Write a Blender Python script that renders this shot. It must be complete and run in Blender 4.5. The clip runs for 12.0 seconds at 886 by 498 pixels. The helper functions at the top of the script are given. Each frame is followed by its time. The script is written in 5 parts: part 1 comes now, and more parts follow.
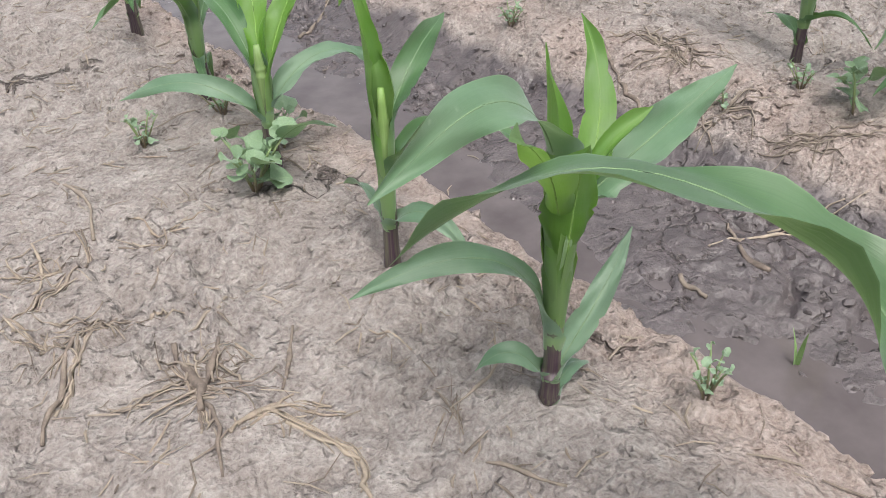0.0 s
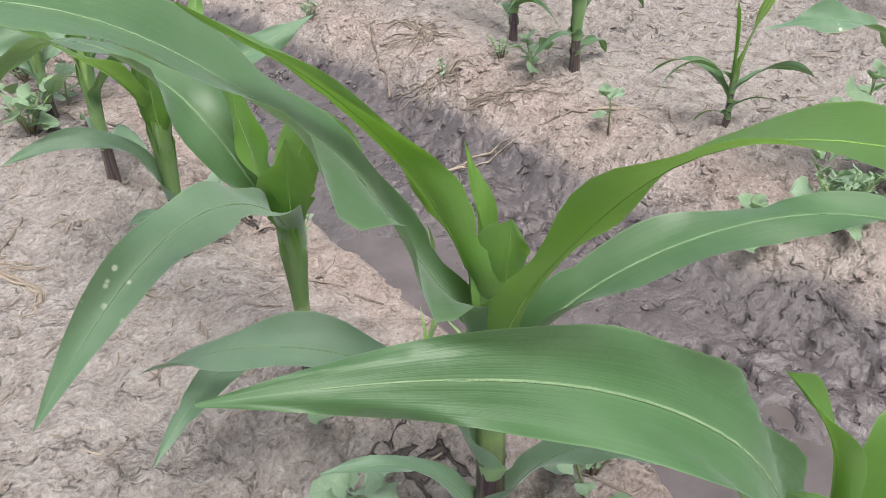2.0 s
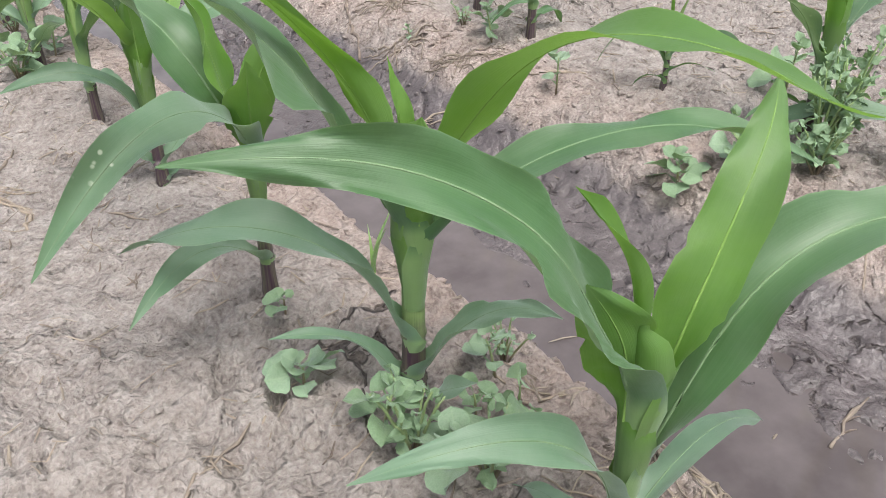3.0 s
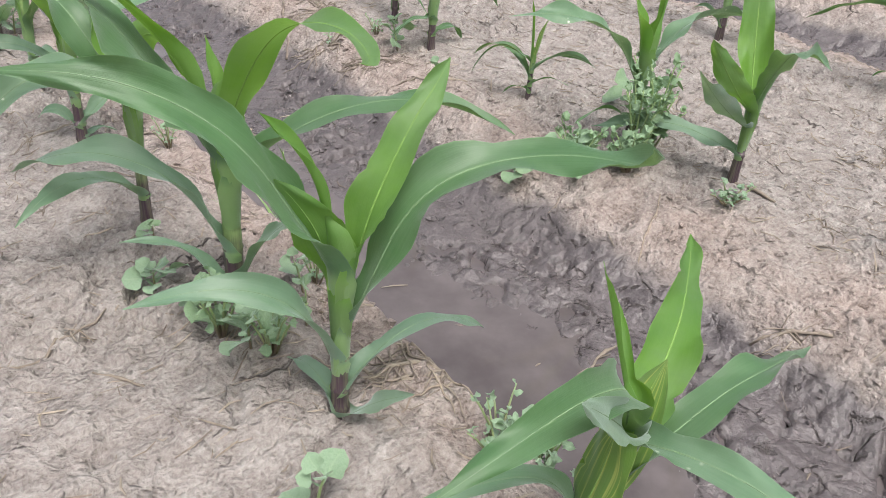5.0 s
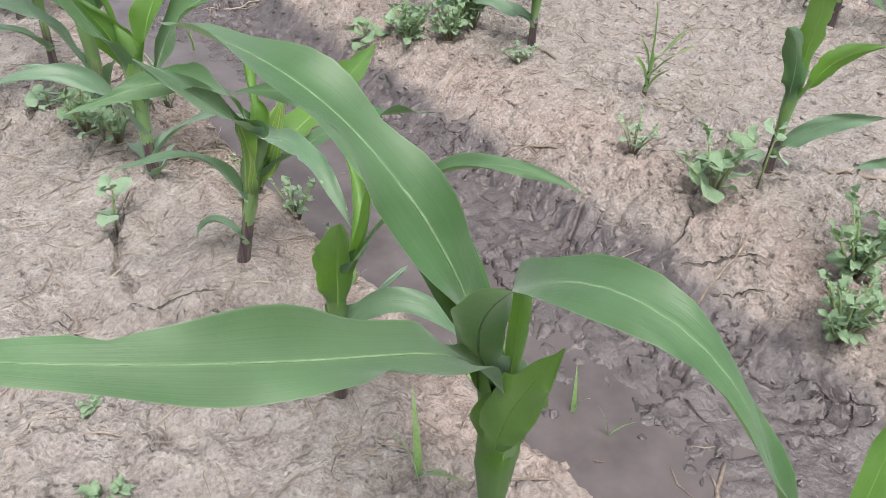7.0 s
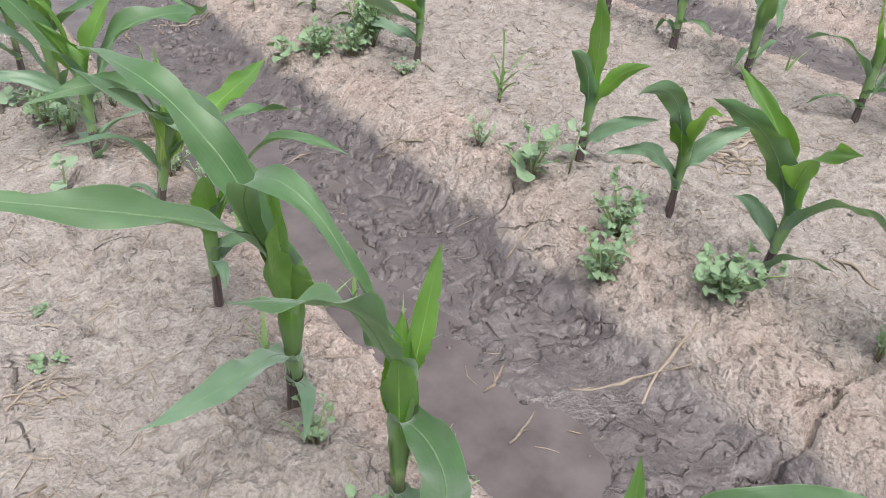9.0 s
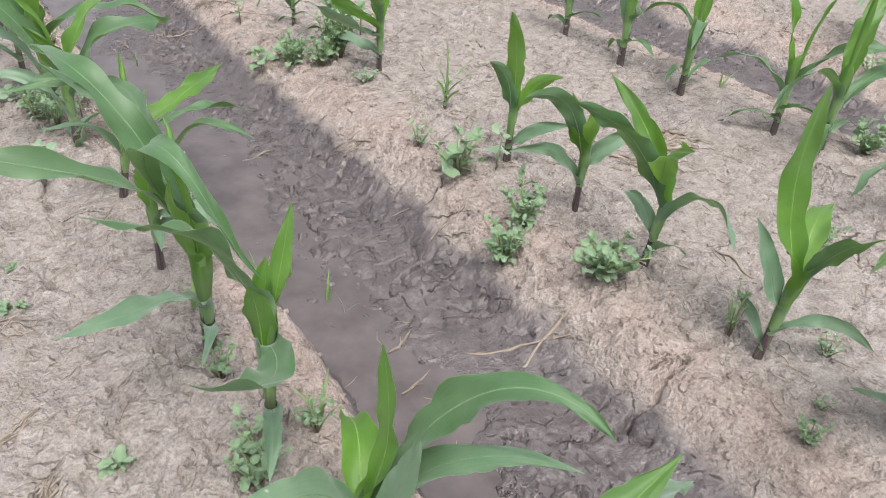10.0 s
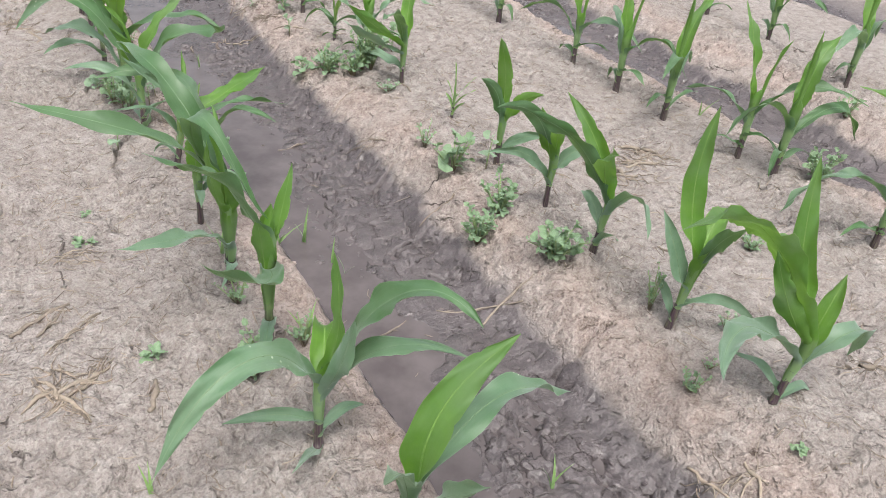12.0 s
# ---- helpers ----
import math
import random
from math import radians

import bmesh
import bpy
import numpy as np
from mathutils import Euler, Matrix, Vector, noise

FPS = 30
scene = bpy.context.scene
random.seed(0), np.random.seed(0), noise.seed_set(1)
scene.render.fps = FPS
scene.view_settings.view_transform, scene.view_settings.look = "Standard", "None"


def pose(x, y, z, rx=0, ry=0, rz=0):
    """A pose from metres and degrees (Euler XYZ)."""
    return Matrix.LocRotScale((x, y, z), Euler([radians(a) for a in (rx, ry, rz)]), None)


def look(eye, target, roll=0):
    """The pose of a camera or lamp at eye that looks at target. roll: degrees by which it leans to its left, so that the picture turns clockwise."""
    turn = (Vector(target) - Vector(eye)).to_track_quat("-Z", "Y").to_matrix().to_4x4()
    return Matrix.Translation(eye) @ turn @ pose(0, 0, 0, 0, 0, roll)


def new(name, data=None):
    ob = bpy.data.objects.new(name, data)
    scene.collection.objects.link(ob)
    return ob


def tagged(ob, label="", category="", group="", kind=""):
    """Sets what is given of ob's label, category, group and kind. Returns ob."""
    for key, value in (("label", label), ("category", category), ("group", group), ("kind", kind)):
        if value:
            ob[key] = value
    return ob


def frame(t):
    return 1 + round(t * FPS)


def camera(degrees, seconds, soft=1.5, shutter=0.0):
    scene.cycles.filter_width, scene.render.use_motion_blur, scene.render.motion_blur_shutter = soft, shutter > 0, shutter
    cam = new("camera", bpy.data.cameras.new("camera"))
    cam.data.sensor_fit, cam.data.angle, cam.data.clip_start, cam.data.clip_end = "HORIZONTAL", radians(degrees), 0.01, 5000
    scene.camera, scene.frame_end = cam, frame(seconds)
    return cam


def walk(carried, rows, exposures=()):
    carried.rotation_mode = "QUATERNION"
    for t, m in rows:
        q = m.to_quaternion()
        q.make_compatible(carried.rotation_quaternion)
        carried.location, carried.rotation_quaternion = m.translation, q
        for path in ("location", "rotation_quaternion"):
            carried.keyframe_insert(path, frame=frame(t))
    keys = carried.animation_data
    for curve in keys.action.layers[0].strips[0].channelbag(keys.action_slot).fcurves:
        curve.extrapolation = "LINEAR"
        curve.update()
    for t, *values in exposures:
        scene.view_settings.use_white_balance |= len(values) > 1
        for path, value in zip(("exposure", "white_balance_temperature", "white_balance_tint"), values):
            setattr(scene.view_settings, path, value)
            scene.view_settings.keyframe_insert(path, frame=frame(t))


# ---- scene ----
cam = camera(57.8, 12.0, soft=0.85)
PATH = [
    (0, (-0.005, 0.011, 0.378), (0.97, 1.349, -0.744), -1.6),
    (0.5, (0.028, -0.074, 0.383), (1.036, 1.245, -0.732), -1.2),
    (1, (0.065, -0.17, 0.382), (1.1, 1.15, -0.708), -1.4),
    (1.5, (0.073, -0.271, 0.391), (1.126, 1.046, -0.684), -1.3),
    (2, (0.064, -0.345, 0.396), (1.122, 0.967, -0.682), -1.2),
    (2.5, (0.045, -0.4, 0.397), (1.109, 0.893, -0.695), -0.4),
    (3, (0.027, -0.442, 0.4), (1.104, 0.829, -0.707), 0.9),
    (3.2, (0.02, -0.458, 0.401), (1.105, 0.806, -0.705), 1.6),
    (4.8, (0.023, -0.642, 0.444), (1.141, 0.636, -0.613), 5.0),
    (5, (0.03, -0.677, 0.447), (1.144, 0.6, -0.616), 5.2),
    (5.5, (0.049, -0.79, 0.444), (1.147, 0.511, -0.607), 4.1),
    (6, (0.066, -0.927, 0.46), (1.106, 0.376, -0.646), 3.1),
    (6.5, (0.068, -1.032, 0.484), (1.075, 0.257, -0.667), 3.1),
    (7, (0.066, -1.1, 0.489), (1.054, 0.178, -0.691), 3.2),
    (7.2, (0.064, -1.126, 0.496), (1.048, 0.144, -0.695), 3.7),
    (8.8, (0.024, -1.364, 0.596), (1.065, -0.103, -0.556), 4.5),
    (9, (0.027, -1.397, 0.608), (1.068, -0.137, -0.545), 4.7),
    (9.5, (0.046, -1.501, 0.638), (1.08, -0.226, -0.505), 4.6),
    (10, (0.062, -1.61, 0.662), (1.059, -0.286, -0.458), 4.9),
    (10.5, (0.068, -1.688, 0.68), (1.037, -0.338, -0.432), 5.9),
    (11, (0.059, -1.751, 0.698), (0.996, -0.382, -0.419), 6.8),
    (11.5, (0.044, -1.801, 0.716), (0.957, -0.416, -0.401), 7.0),
    (12, (0.012, -1.882, 0.753), (0.919, -0.467, -0.331), 6.7),
]
EXPOSURES = ((0.0, -0.1), (1.0, -0.08), (2.0, 0.0), (3.0, 0.06), (6.0, 0.02), (9.0, 0.05), (12.0, 0.03))
walk(cam, [(t, look(eye, target, roll)) for t, eye, target, roll in PATH], [(t, 0.89 + stops) for t, stops in EXPOSURES])

# ---- world and light: bright overcast day ----
world = bpy.data.worlds.new("overcast_sky")
scene.world = world
world.use_nodes = True
wn, wl = world.node_tree.nodes, world.node_tree.links
SUN_UP, SUN_TURN = 66.0, 200.0
sky = wn.new("ShaderNodeTexSky")
sky.sky_type, sky.sun_disc = "NISHITA", False
sky.sun_elevation, sky.sun_rotation = radians(SUN_UP), radians(SUN_TURN)
sky.air_density, sky.dust_density, sky.ozone_density = 1.0, 6.0, 0.6
veil = wn.new("ShaderNodeHueSaturation")
veil.inputs["Saturation"].default_value = 0.42
wl.new(sky.outputs[0], veil.inputs["Color"])
wl.new(veil.outputs[0], wn["Background"].inputs["Color"])
wn["Background"].inputs["Strength"].default_value = 0.145
sun = new("sun", bpy.data.lights.new("sun", "SUN"))
sun.data.energy, sun.data.angle, sun.data.color = 1.5, radians(20), (1.0, 0.975, 0.94)
sun.matrix_world = look((0, 0, 5), (5 * math.cos(radians(SUN_UP)) * -math.sin(radians(SUN_TURN)),
                                   5 * math.cos(radians(SUN_UP)) * -math.cos(radians(SUN_TURN)), 5 - 5 * math.sin(radians(SUN_UP))))


# ---- materials ----
class Mat:
    """A node material with a short way to add and join nodes."""

    def __init__(self, name):
        self.m = bpy.data.materials.new(name)
        self.m.use_nodes = True
        self.t = self.m.node_tree
        self.p = self.t.nodes["Principled BSDF"]
        self.out = self.t.nodes["Material Output"]

    def n(self, kind, **values):
        node = self.t.nodes.new("ShaderNode" + kind)
        for key, value in values.items():
            if key in node.inputs:
                self.put(node.inputs[key], value)
            else:
                setattr(node, key, value)
        return node

    def put(self, socket, value):
        if isinstance(value, bpy.types.NodeSocket):
            self.t.links.new(value, socket)
        else:
            socket.default_value = value

    def noise(self, co, scale, detail=6.0, rough=0.6):
        return self.n("TexNoise", Vector=co, Scale=scale, Detail=detail, Roughness=rough).outputs["Fac"]

    def math(self, op, a, b=0.0, c=0.0, clamp=False):
        node = self.n("Math", operation=op, use_clamp=clamp)
        for i, value in enumerate((a, b, c)):
            self.put(node.inputs[i], value)
        return node.outputs[0]

    def span(self, value, a, b, lo=0.0, hi=1.0):
        node = self.n("MapRange", interpolation_type="SMOOTHSTEP")
        for i, v in enumerate((value, a, b, lo, hi)):
            self.put(node.inputs[i], v)
        return node.outputs[0]

    def mix(self, fac, a, b, blend="MIX"):
        node = self.n("Mix", data_type="RGBA", blend_type=blend)
        self.put(node.inputs[0], fac)
        for i, v in ((6, a), (7, b)):
            self.put(node.inputs[i], v if isinstance(v, bpy.types.NodeSocket) else (*v, 1.0))
        return node.outputs[2]

    def ramp(self, fac, *stops):
        node = self.n("ValToRGB")
        self.put(node.inputs[0], fac)
        e = node.color_ramp.elements
        while len(e) < len(stops):
            e.new(0.5)
        for el, (at, col) in zip(e, stops):
            el.position, el.color = at, (*col, 1.0)
        return node.outputs[0]

    def bump(self, height, strength, distance, normal=None):
        node = self.n("Bump", Strength=strength, Distance=distance, Height=height)
        if normal is not None:
            self.put(node.inputs["Normal"], normal)
        return node.outputs[0]

    def set(self, **values):
        for key, value in values.items():
            self.put(self.p.inputs[key.replace("_", " ")], value if not isinstance(value, tuple) else (*value, 1.0))
        return self


def soil_material(name):
    k = Mat(name)
    co = k.n("TexCoord").outputs["Object"]
    wet = k.n("Attribute", attribute_name="wet").outputs["Fac"]
    crust = k.n("Attribute", attribute_name="crust").outputs["Fac"]
    big, mid, fine = k.noise(co, 5.0, 5.0), k.noise(co, 42.0, 6.0, 0.62), k.noise(co, 260.0, 4.0, 0.7)
    # Soil grain plus shade between crumbs, painted from the noises that drive the bump.
    tone = k.math("ADD", k.math("MULTIPLY", mid, 0.48), k.math("MULTIPLY", fine, 0.52))
    dry = k.ramp(tone, (0.33, (0.105, 0.087, 0.079)), (0.42, (0.222, 0.195, 0.182)), (0.53, (0.308, 0.278, 0.261)), (0.66, (0.415, 0.383, 0.363)))
    dry = k.mix(k.math("MULTIPLY", k.span(big, 0.38, 0.66), 0.5), dry, k.mix(0.55, dry, (0.25, 0.218, 0.198)))
    edge = k.ramp(tone, (0.33, (0.140, 0.104, 0.090)), (0.46, (0.292, 0.234, 0.208)), (0.66, (0.430, 0.363, 0.333)))
    dry = k.mix(k.math("MULTIPLY", crust, 0.85), dry, edge)
    mud = k.ramp(tone, (0.34, (0.040, 0.034, 0.035)), (0.5, (0.078, 0.066, 0.068)), (0.68, (0.140, 0.121, 0.124)))
    mud = k.mix(k.math("MULTIPLY", k.span(k.noise(co, 13.0, 4.0), 0.42, 0.66), 0.35), mud, k.mix(0.5, mud, (0.062, 0.053, 0.053)))
    shift = k.n("VectorMath", operation="ADD")
    k.put(shift.inputs[0], co)
    wob = k.n("TexNoise", Vector=co, Scale=14.0, Detail=4.0)
    sc = k.n("VectorMath", operation="SCALE", Scale=0.07)
    k.put(sc.inputs[0], wob.outputs["Color"])
    k.put(shift.inputs[1], sc.outputs[0])
    cell = k.n("TexVoronoi", Vector=shift.outputs[0], Scale=6.0, feature="DISTANCE_TO_EDGE").outputs["Distance"]
    patch = k.span(k.noise(co, 5.2, 3.0), 0.56, 0.64)
    crack = k.math("MULTIPLY", k.span(cell, 0.004, 0.013, 1.0, 0.0), patch)

    # Short broken lines that stand for shadows of lumps and thin cracks.
    def fissure_shade(scale, gap, where):
        line = k.n("TexVoronoi", Vector=shift.outputs[0], Scale=scale, feature="DISTANCE_TO_EDGE").outputs["Distance"]
        worn = k.span(k.noise(co, 170.0, 3.0), 0.36, 0.60, 0.1, 1.0)
        return k.math("MULTIPLY", k.math("MULTIPLY", k.span(line, 0.0, gap, 1.0, 0.0), where), worn)

    short = k.span(k.noise(co, 38.0, 3.0), 0.47, 0.55)
    crevice_shade = k.math("MULTIPLY", fissure_shade(24.0, 0.065, short), k.math("MULTIPLY", wet, k.span(k.noise(co, 6.0, 3.0), 0.36, 0.54, 0.1, 1.0)))
    pits = k.math("MULTIPLY", fissure_shade(33.0, 0.085, k.span(k.noise(co, 47.0, 3.0), 0.53, 0.62)), k.math("MULTIPLY", k.math("SUBTRACT", 1.0, wet), 0.36))
    cracks = k.math("MAXIMUM", k.math("MULTIPLY", crack, k.math("SUBTRACT", 1.0, wet)), k.math("MAXIMUM", crevice_shade, pits))
    colour = k.mix(wet, dry, mud)
    # Shade inside cracks, crevices and pits is painted as a dark colour.
    colour = k.mix(k.math("MULTIPLY", cracks, 0.72), colour, (0.050, 0.041, 0.037))
    crumbs = k.n("TexVoronoi", Vector=shift.outputs[0], Scale=130.0).outputs["Distance"]
    h = k.math("ADD", k.math("MULTIPLY", mid, 0.62), k.math("MULTIPLY", fine, 0.22))
    h = k.math("SUBTRACT", h, k.math("MULTIPLY", crumbs, 0.18))
    h = k.math("SUBTRACT", h, k.math("MULTIPLY", cracks, 0.5))
    k.set(Base_Color=colour, Roughness=k.span(wet, 0.2, 1.0, 0.95, k.span(k.noise(co, 9.0, 4.0), 0.40, 0.62, 0.24, 0.52)), Normal=k.bump(h, 1.0, k.span(wet, 0.0, 1.0, 0.0195, 0.006)))
    k.put(k.p.inputs["Specular IOR Level"], k.span(wet, 0.0, 1.0, 0.15, 0.6))
    return k.m


def water_material():
    k = Mat("puddle_water")
    co = k.n("TexCoord").outputs["Object"]
    silt = k.ramp(k.noise(co, 14.0, 5.0), (0.35, (0.072, 0.061, 0.062)), (0.65, (0.112, 0.097, 0.098)))
    k.set(Base_Color=silt, Roughness=0.035, IOR=1.33, Normal=k.bump(k.noise(co, 30.0, 3.0), 0.06, 0.004))
    return k.m


def leaf_material(name, dark, light, rib, translucent, pale=0.0, stripes=0.0, rough=0.43, sheen=0.30, tip=None, dusty=0.46):
    k = Mat(name)
    uv = k.n("UVMap").outputs[0]
    x = k.n("SeparateXYZ")
    k.put(x.inputs[0], uv)
    u, v = x.outputs[0], x.outputs[1]
    away = k.math("ABSOLUTE", k.math("SUBTRACT", u, 0.5))
    tone = k.n("ObjectInfo").outputs["Random"]
    co = k.n("TexCoord").outputs["Object"]
    blotch = k.noise(co, 28.0, 5.0)
    col = k.mix(k.span(blotch, 0.3, 0.7), dark, light)
    col = k.mix(k.math("MULTIPLY", tone, 0.35), col, light)
    veins = k.n("Mapping", Vector=uv)
    veins.inputs["Scale"].default_value = (46.0, 0.55, 1.0)
    line = k.span(k.noise(veins.outputs[0], 1.0, 2.0, 0.6), 0.3, 0.7)
    col = k.mix(k.math("MULTIPLY", line, 0.08), col, rib)
    if stripes:
        band = k.n("TexNoise", Scale=1.0, Detail=2.0)
        stretch = k.n("Mapping", Vector=uv)
        stretch.inputs["Scale"].default_value = (16.0, 0.7, 1.0)
        k.put(band.inputs["Vector"], stretch.outputs[0])
        col = k.mix(k.math("MULTIPLY", k.span(band.outputs["Fac"], 0.5, 0.62), stripes), col, (0.42, 0.46, 0.10))
    if tip:
        col = k.mix(k.math("MULTIPLY", k.span(v, 0.35, 1.5), 0.55), col, tip)
    col = k.mix(k.span(v, -0.16, 0.06, 0.85, 0.0), col, (0.175, 0.290, 0.100))
    ribline = k.math("MULTIPLY", k.span(away, 0.006, 0.050, 1.0, 0.0), 0.22)
    col = k.mix(ribline, col, rib)
    col = k.mix(k.math("MULTIPLY", k.span(away, 0.478, 0.5), 0.35), col, rib)
    if pale:
        dots = k.n("TexVoronoi", Vector=co, Scale=120.0, Randomness=1.0).outputs["Distance"]
        where = k.span(k.noise(co, 23.0, 3.0), 0.56, 0.66)
        col = k.mix(k.math("MULTIPLY", k.math("MULTIPLY", k.span(dots, 0.10, 0.24, 1.0, 0.0), where), pale), col, (0.62, 0.66, 0.52))
    dust = k.math("MULTIPLY", k.span(k.noise(co, 11.0, 5.0), 0.30, 0.66), dusty)
    col = k.mix(dust, col, k.mix(0.5, col, (0.26, 0.31, 0.25)))
    h = k.math("ADD", k.math("MULTIPLY", line, 0.5), k.math("MULTIPLY", ribline, 1.2))
    bump = k.bump(h, 0.14, 0.0010, k.bump(blotch, 0.2, 0.004))
    k.set(Base_Color=col, Roughness=k.span(blotch, 0.3, 0.7, rough, rough + 0.14), Normal=bump, Specular_IOR_Level=0.5, Sheen_Weight=sheen, Sheen_Roughness=0.45, Sheen_Tint=(0.86, 0.95, 1.0))
    tr = k.n("BsdfTranslucent", Color=k.mix(0.55, col, (0.24, 0.44, 0.03)), Normal=bump)
    both = k.n("MixShader", Fac=translucent)
    k.put(both.inputs[1], k.p.outputs[0])
    k.put(both.inputs[2], tr.outputs[0])
    k.put(k.out.inputs["Surface"], both.outputs[0])
    return k.m


def stalk_material(name, base, low, high, lo, hi):
    """Green stalk whose foot is stained purple up to about lo..hi metres."""
    k = Mat(name)
    co = k.n("TexCoord").outputs["Object"]
    x = k.n("SeparateXYZ")
    k.put(x.inputs[0], co)
    n = k.noise(co, 45.0, 5.0)
    z = k.math("ADD", x.outputs[2], k.math("MULTIPLY", k.math("SUBTRACT", n, 0.5), 0.05))
    col = k.mix(k.span(z, lo, hi), base, low)
    col = k.mix(k.span(z, hi, hi + 0.09), col, high)
    streak = k.n("Mapping", Vector=co)
    streak.inputs["Scale"].default_value = (420.0, 420.0, 9.0)
    lines = k.noise(streak.outputs[0], 1.0, 3.0)
    col = k.mix(k.math("MULTIPLY", k.span(lines, 0.35, 0.7), 0.35), col, k.mix(0.5, col, (0.42, 0.5, 0.24)))
    k.set(Base_Color=col, Roughness=0.5, Normal=k.bump(lines, 0.3, 0.001))
    k.put(k.p.inputs["Subsurface Weight"], 0.08)
    k.p.inputs["Subsurface Radius"].default_value = (0.003, 0.005, 0.001)
    return k.m


def dry_material(name, a, b, worn=(0.55, 0.48, 0.38)):
    k = Mat(name)
    co = k.n("TexCoord").outputs["Object"]
    n = k.noise(co, 90.0, 6.0, 0.7)
    tone = k.n("ObjectInfo").outputs["Random"]
    isle = k.n("NewGeometry").outputs["Random Per Island"]
    col = k.mix(k.span(n, 0.3, 0.7), a, b)
    col = k.mix(k.math("MULTIPLY", k.math("FRACT", k.math("ADD", tone, isle)), 0.6), col, k.mix(0.5, a, worn))
    k.set(Base_Color=col, Roughness=0.85, Normal=k.bump(n, 0.5, 0.003))
    return k.m


SOIL = soil_material("silty_soil")
WATER = water_material()
LEAF_OLD = leaf_material("maize_leaf_mature", (0.020, 0.076, 0.019), (0.044, 0.118, 0.041), (0.20, 0.31, 0.16), 0.24, sheen=0.22, dusty=0.28)
LEAF_SPOT = leaf_material("maize_leaf_pitted", (0.044, 0.116, 0.052), (0.086, 0.170, 0.094), (0.26, 0.36, 0.22), 0.22, pale=0.85)
LEAF_LOW = leaf_material("maize_leaf_lower", (0.060, 0.132, 0.076), (0.106, 0.188, 0.122), (0.24, 0.34, 0.21), 0.22)
LEAF_NEW = leaf_material("maize_leaf_young", (0.062, 0.182, 0.012), (0.108, 0.256, 0.023), (0.25, 0.38, 0.12), 0.45, sheen=0.08, tip=(0.052, 0.150, 0.030))
LEAF_PALE = leaf_material("maize_leaf_striped", (0.07, 0.18, 0.02), (0.12, 0.24, 0.03), (0.38, 0.45, 0.14), 0.42, stripes=0.8)
WEED_LEAF = leaf_material("weed_leaf", (0.108, 0.195, 0.098), (0.188, 0.290, 0.168), (0.30, 0.42, 0.22), 0.25, rough=0.55)
WEED_GREY = leaf_material("weed_leaf_grey", (0.14, 0.235, 0.140), (0.225, 0.325, 0.215), (0.34, 0.45, 0.28), 0.22, rough=0.6)
GRASS = leaf_material("grass_blade", (0.10, 0.21, 0.05), (0.18, 0.31, 0.09), (0.36, 0.45, 0.2), 0.3)
STALK = stalk_material("maize_stalk", (0.040, 0.018, 0.034), (0.140, 0.215, 0.080), (0.160, 0.285, 0.065), 0.040, 0.080)
RIB = dry_material("maize_midrib", (0.105, 0.180, 0.085), (0.165, 0.250, 0.130), (0.18, 0.27, 0.14))
RIB_NEW = dry_material("maize_midrib_young", (0.120, 0.240, 0.040), (0.190, 0.320, 0.070), (0.22, 0.36, 0.09))
WEED_STEM = stalk_material("weed_stem", (0.14, 0.10, 0.07), (0.17, 0.24, 0.10), (0.2, 0.3, 0.12), 0.004, 0.03)
STRAW = dry_material("dry_straw", (0.13, 0.102, 0.080), (0.29, 0.235, 0.185))
ROOTS = dry_material("dry_root", (0.080, 0.062, 0.052), (0.19, 0.152, 0.125))


# ---- ground: raised beds with irrigation furrows, one sheet to the horizon ----
def lattice(ix, iy, seed):
    h = (ix.astype(np.int64) * 374761393 + iy.astype(np.int64) * 668265263 + seed * 974634533) & 0xFFFFFFFF
    h = ((h ^ (h >> 13)) * 1274126177) & 0xFFFFFFFF
    h = ((h ^ (h >> 16)) * 2246822519) & 0xFFFFFFFF
    return ((h ^ (h >> 15)) & 0xFFFFFF) / float(0xFFFFFF)


def vnoise(x, y, seed):
    ix, iy = np.floor(x), np.floor(y)
    fx, fy = x - ix, y - iy
    fx, fy = fx * fx * fx * (fx * (fx * 6 - 15) + 10), fy * fy * fy * (fy * (fy * 6 - 15) + 10)
    a, b = lattice(ix, iy, seed), lattice(ix + 1, iy, seed)
    c, d = lattice(ix, iy + 1, seed), lattice(ix + 1, iy + 1, seed)
    return (a + (b - a) * fx) * (1 - fy) + (c + (d - c) * fx) * fy


def fbm(x, y, size, seed, octaves=4, gain=0.5):
    total, amp, norm = 0.0, 1.0, 0.0
    for o in range(octaves):
        c, s = math.cos(0.7 * o + seed), math.sin(0.7 * o + seed)
        total = total + amp * vnoise((c * x - s * y) / size, (s * x + c * y) / size, seed * 17 + o)
        norm, amp, size = norm + amp, amp * gain, size * 0.5
    return total / norm * 2 - 1


def cells(x, y, size, seed):
    """Distance to the nearest of scattered points, and to the second, in cell sizes."""
    x, y = x / size, y / size
    ix, iy = np.floor(x), np.floor(y)
    d1 = np.full(np.shape(x), 9.0)
    d2 = d1.copy()
    for dx in (-1, 0, 1):
        for dy in (-1, 0, 1):
            px, py = ix + dx, iy + dy
            d = np.hypot(px + lattice(px, py, seed) - x, py + lattice(px, py, seed + 1) - y)
            d2 = np.minimum(np.maximum(d1, d), d2)
            d1 = np.minimum(d1, d)
    return d1, d2


def step(a, b, v):
    u = np.clip((v - a) / (b - a), 0, 1)
    return u * u * (3 - 2 * u)


PERIOD, WATER_Z = 1.235, -0.083


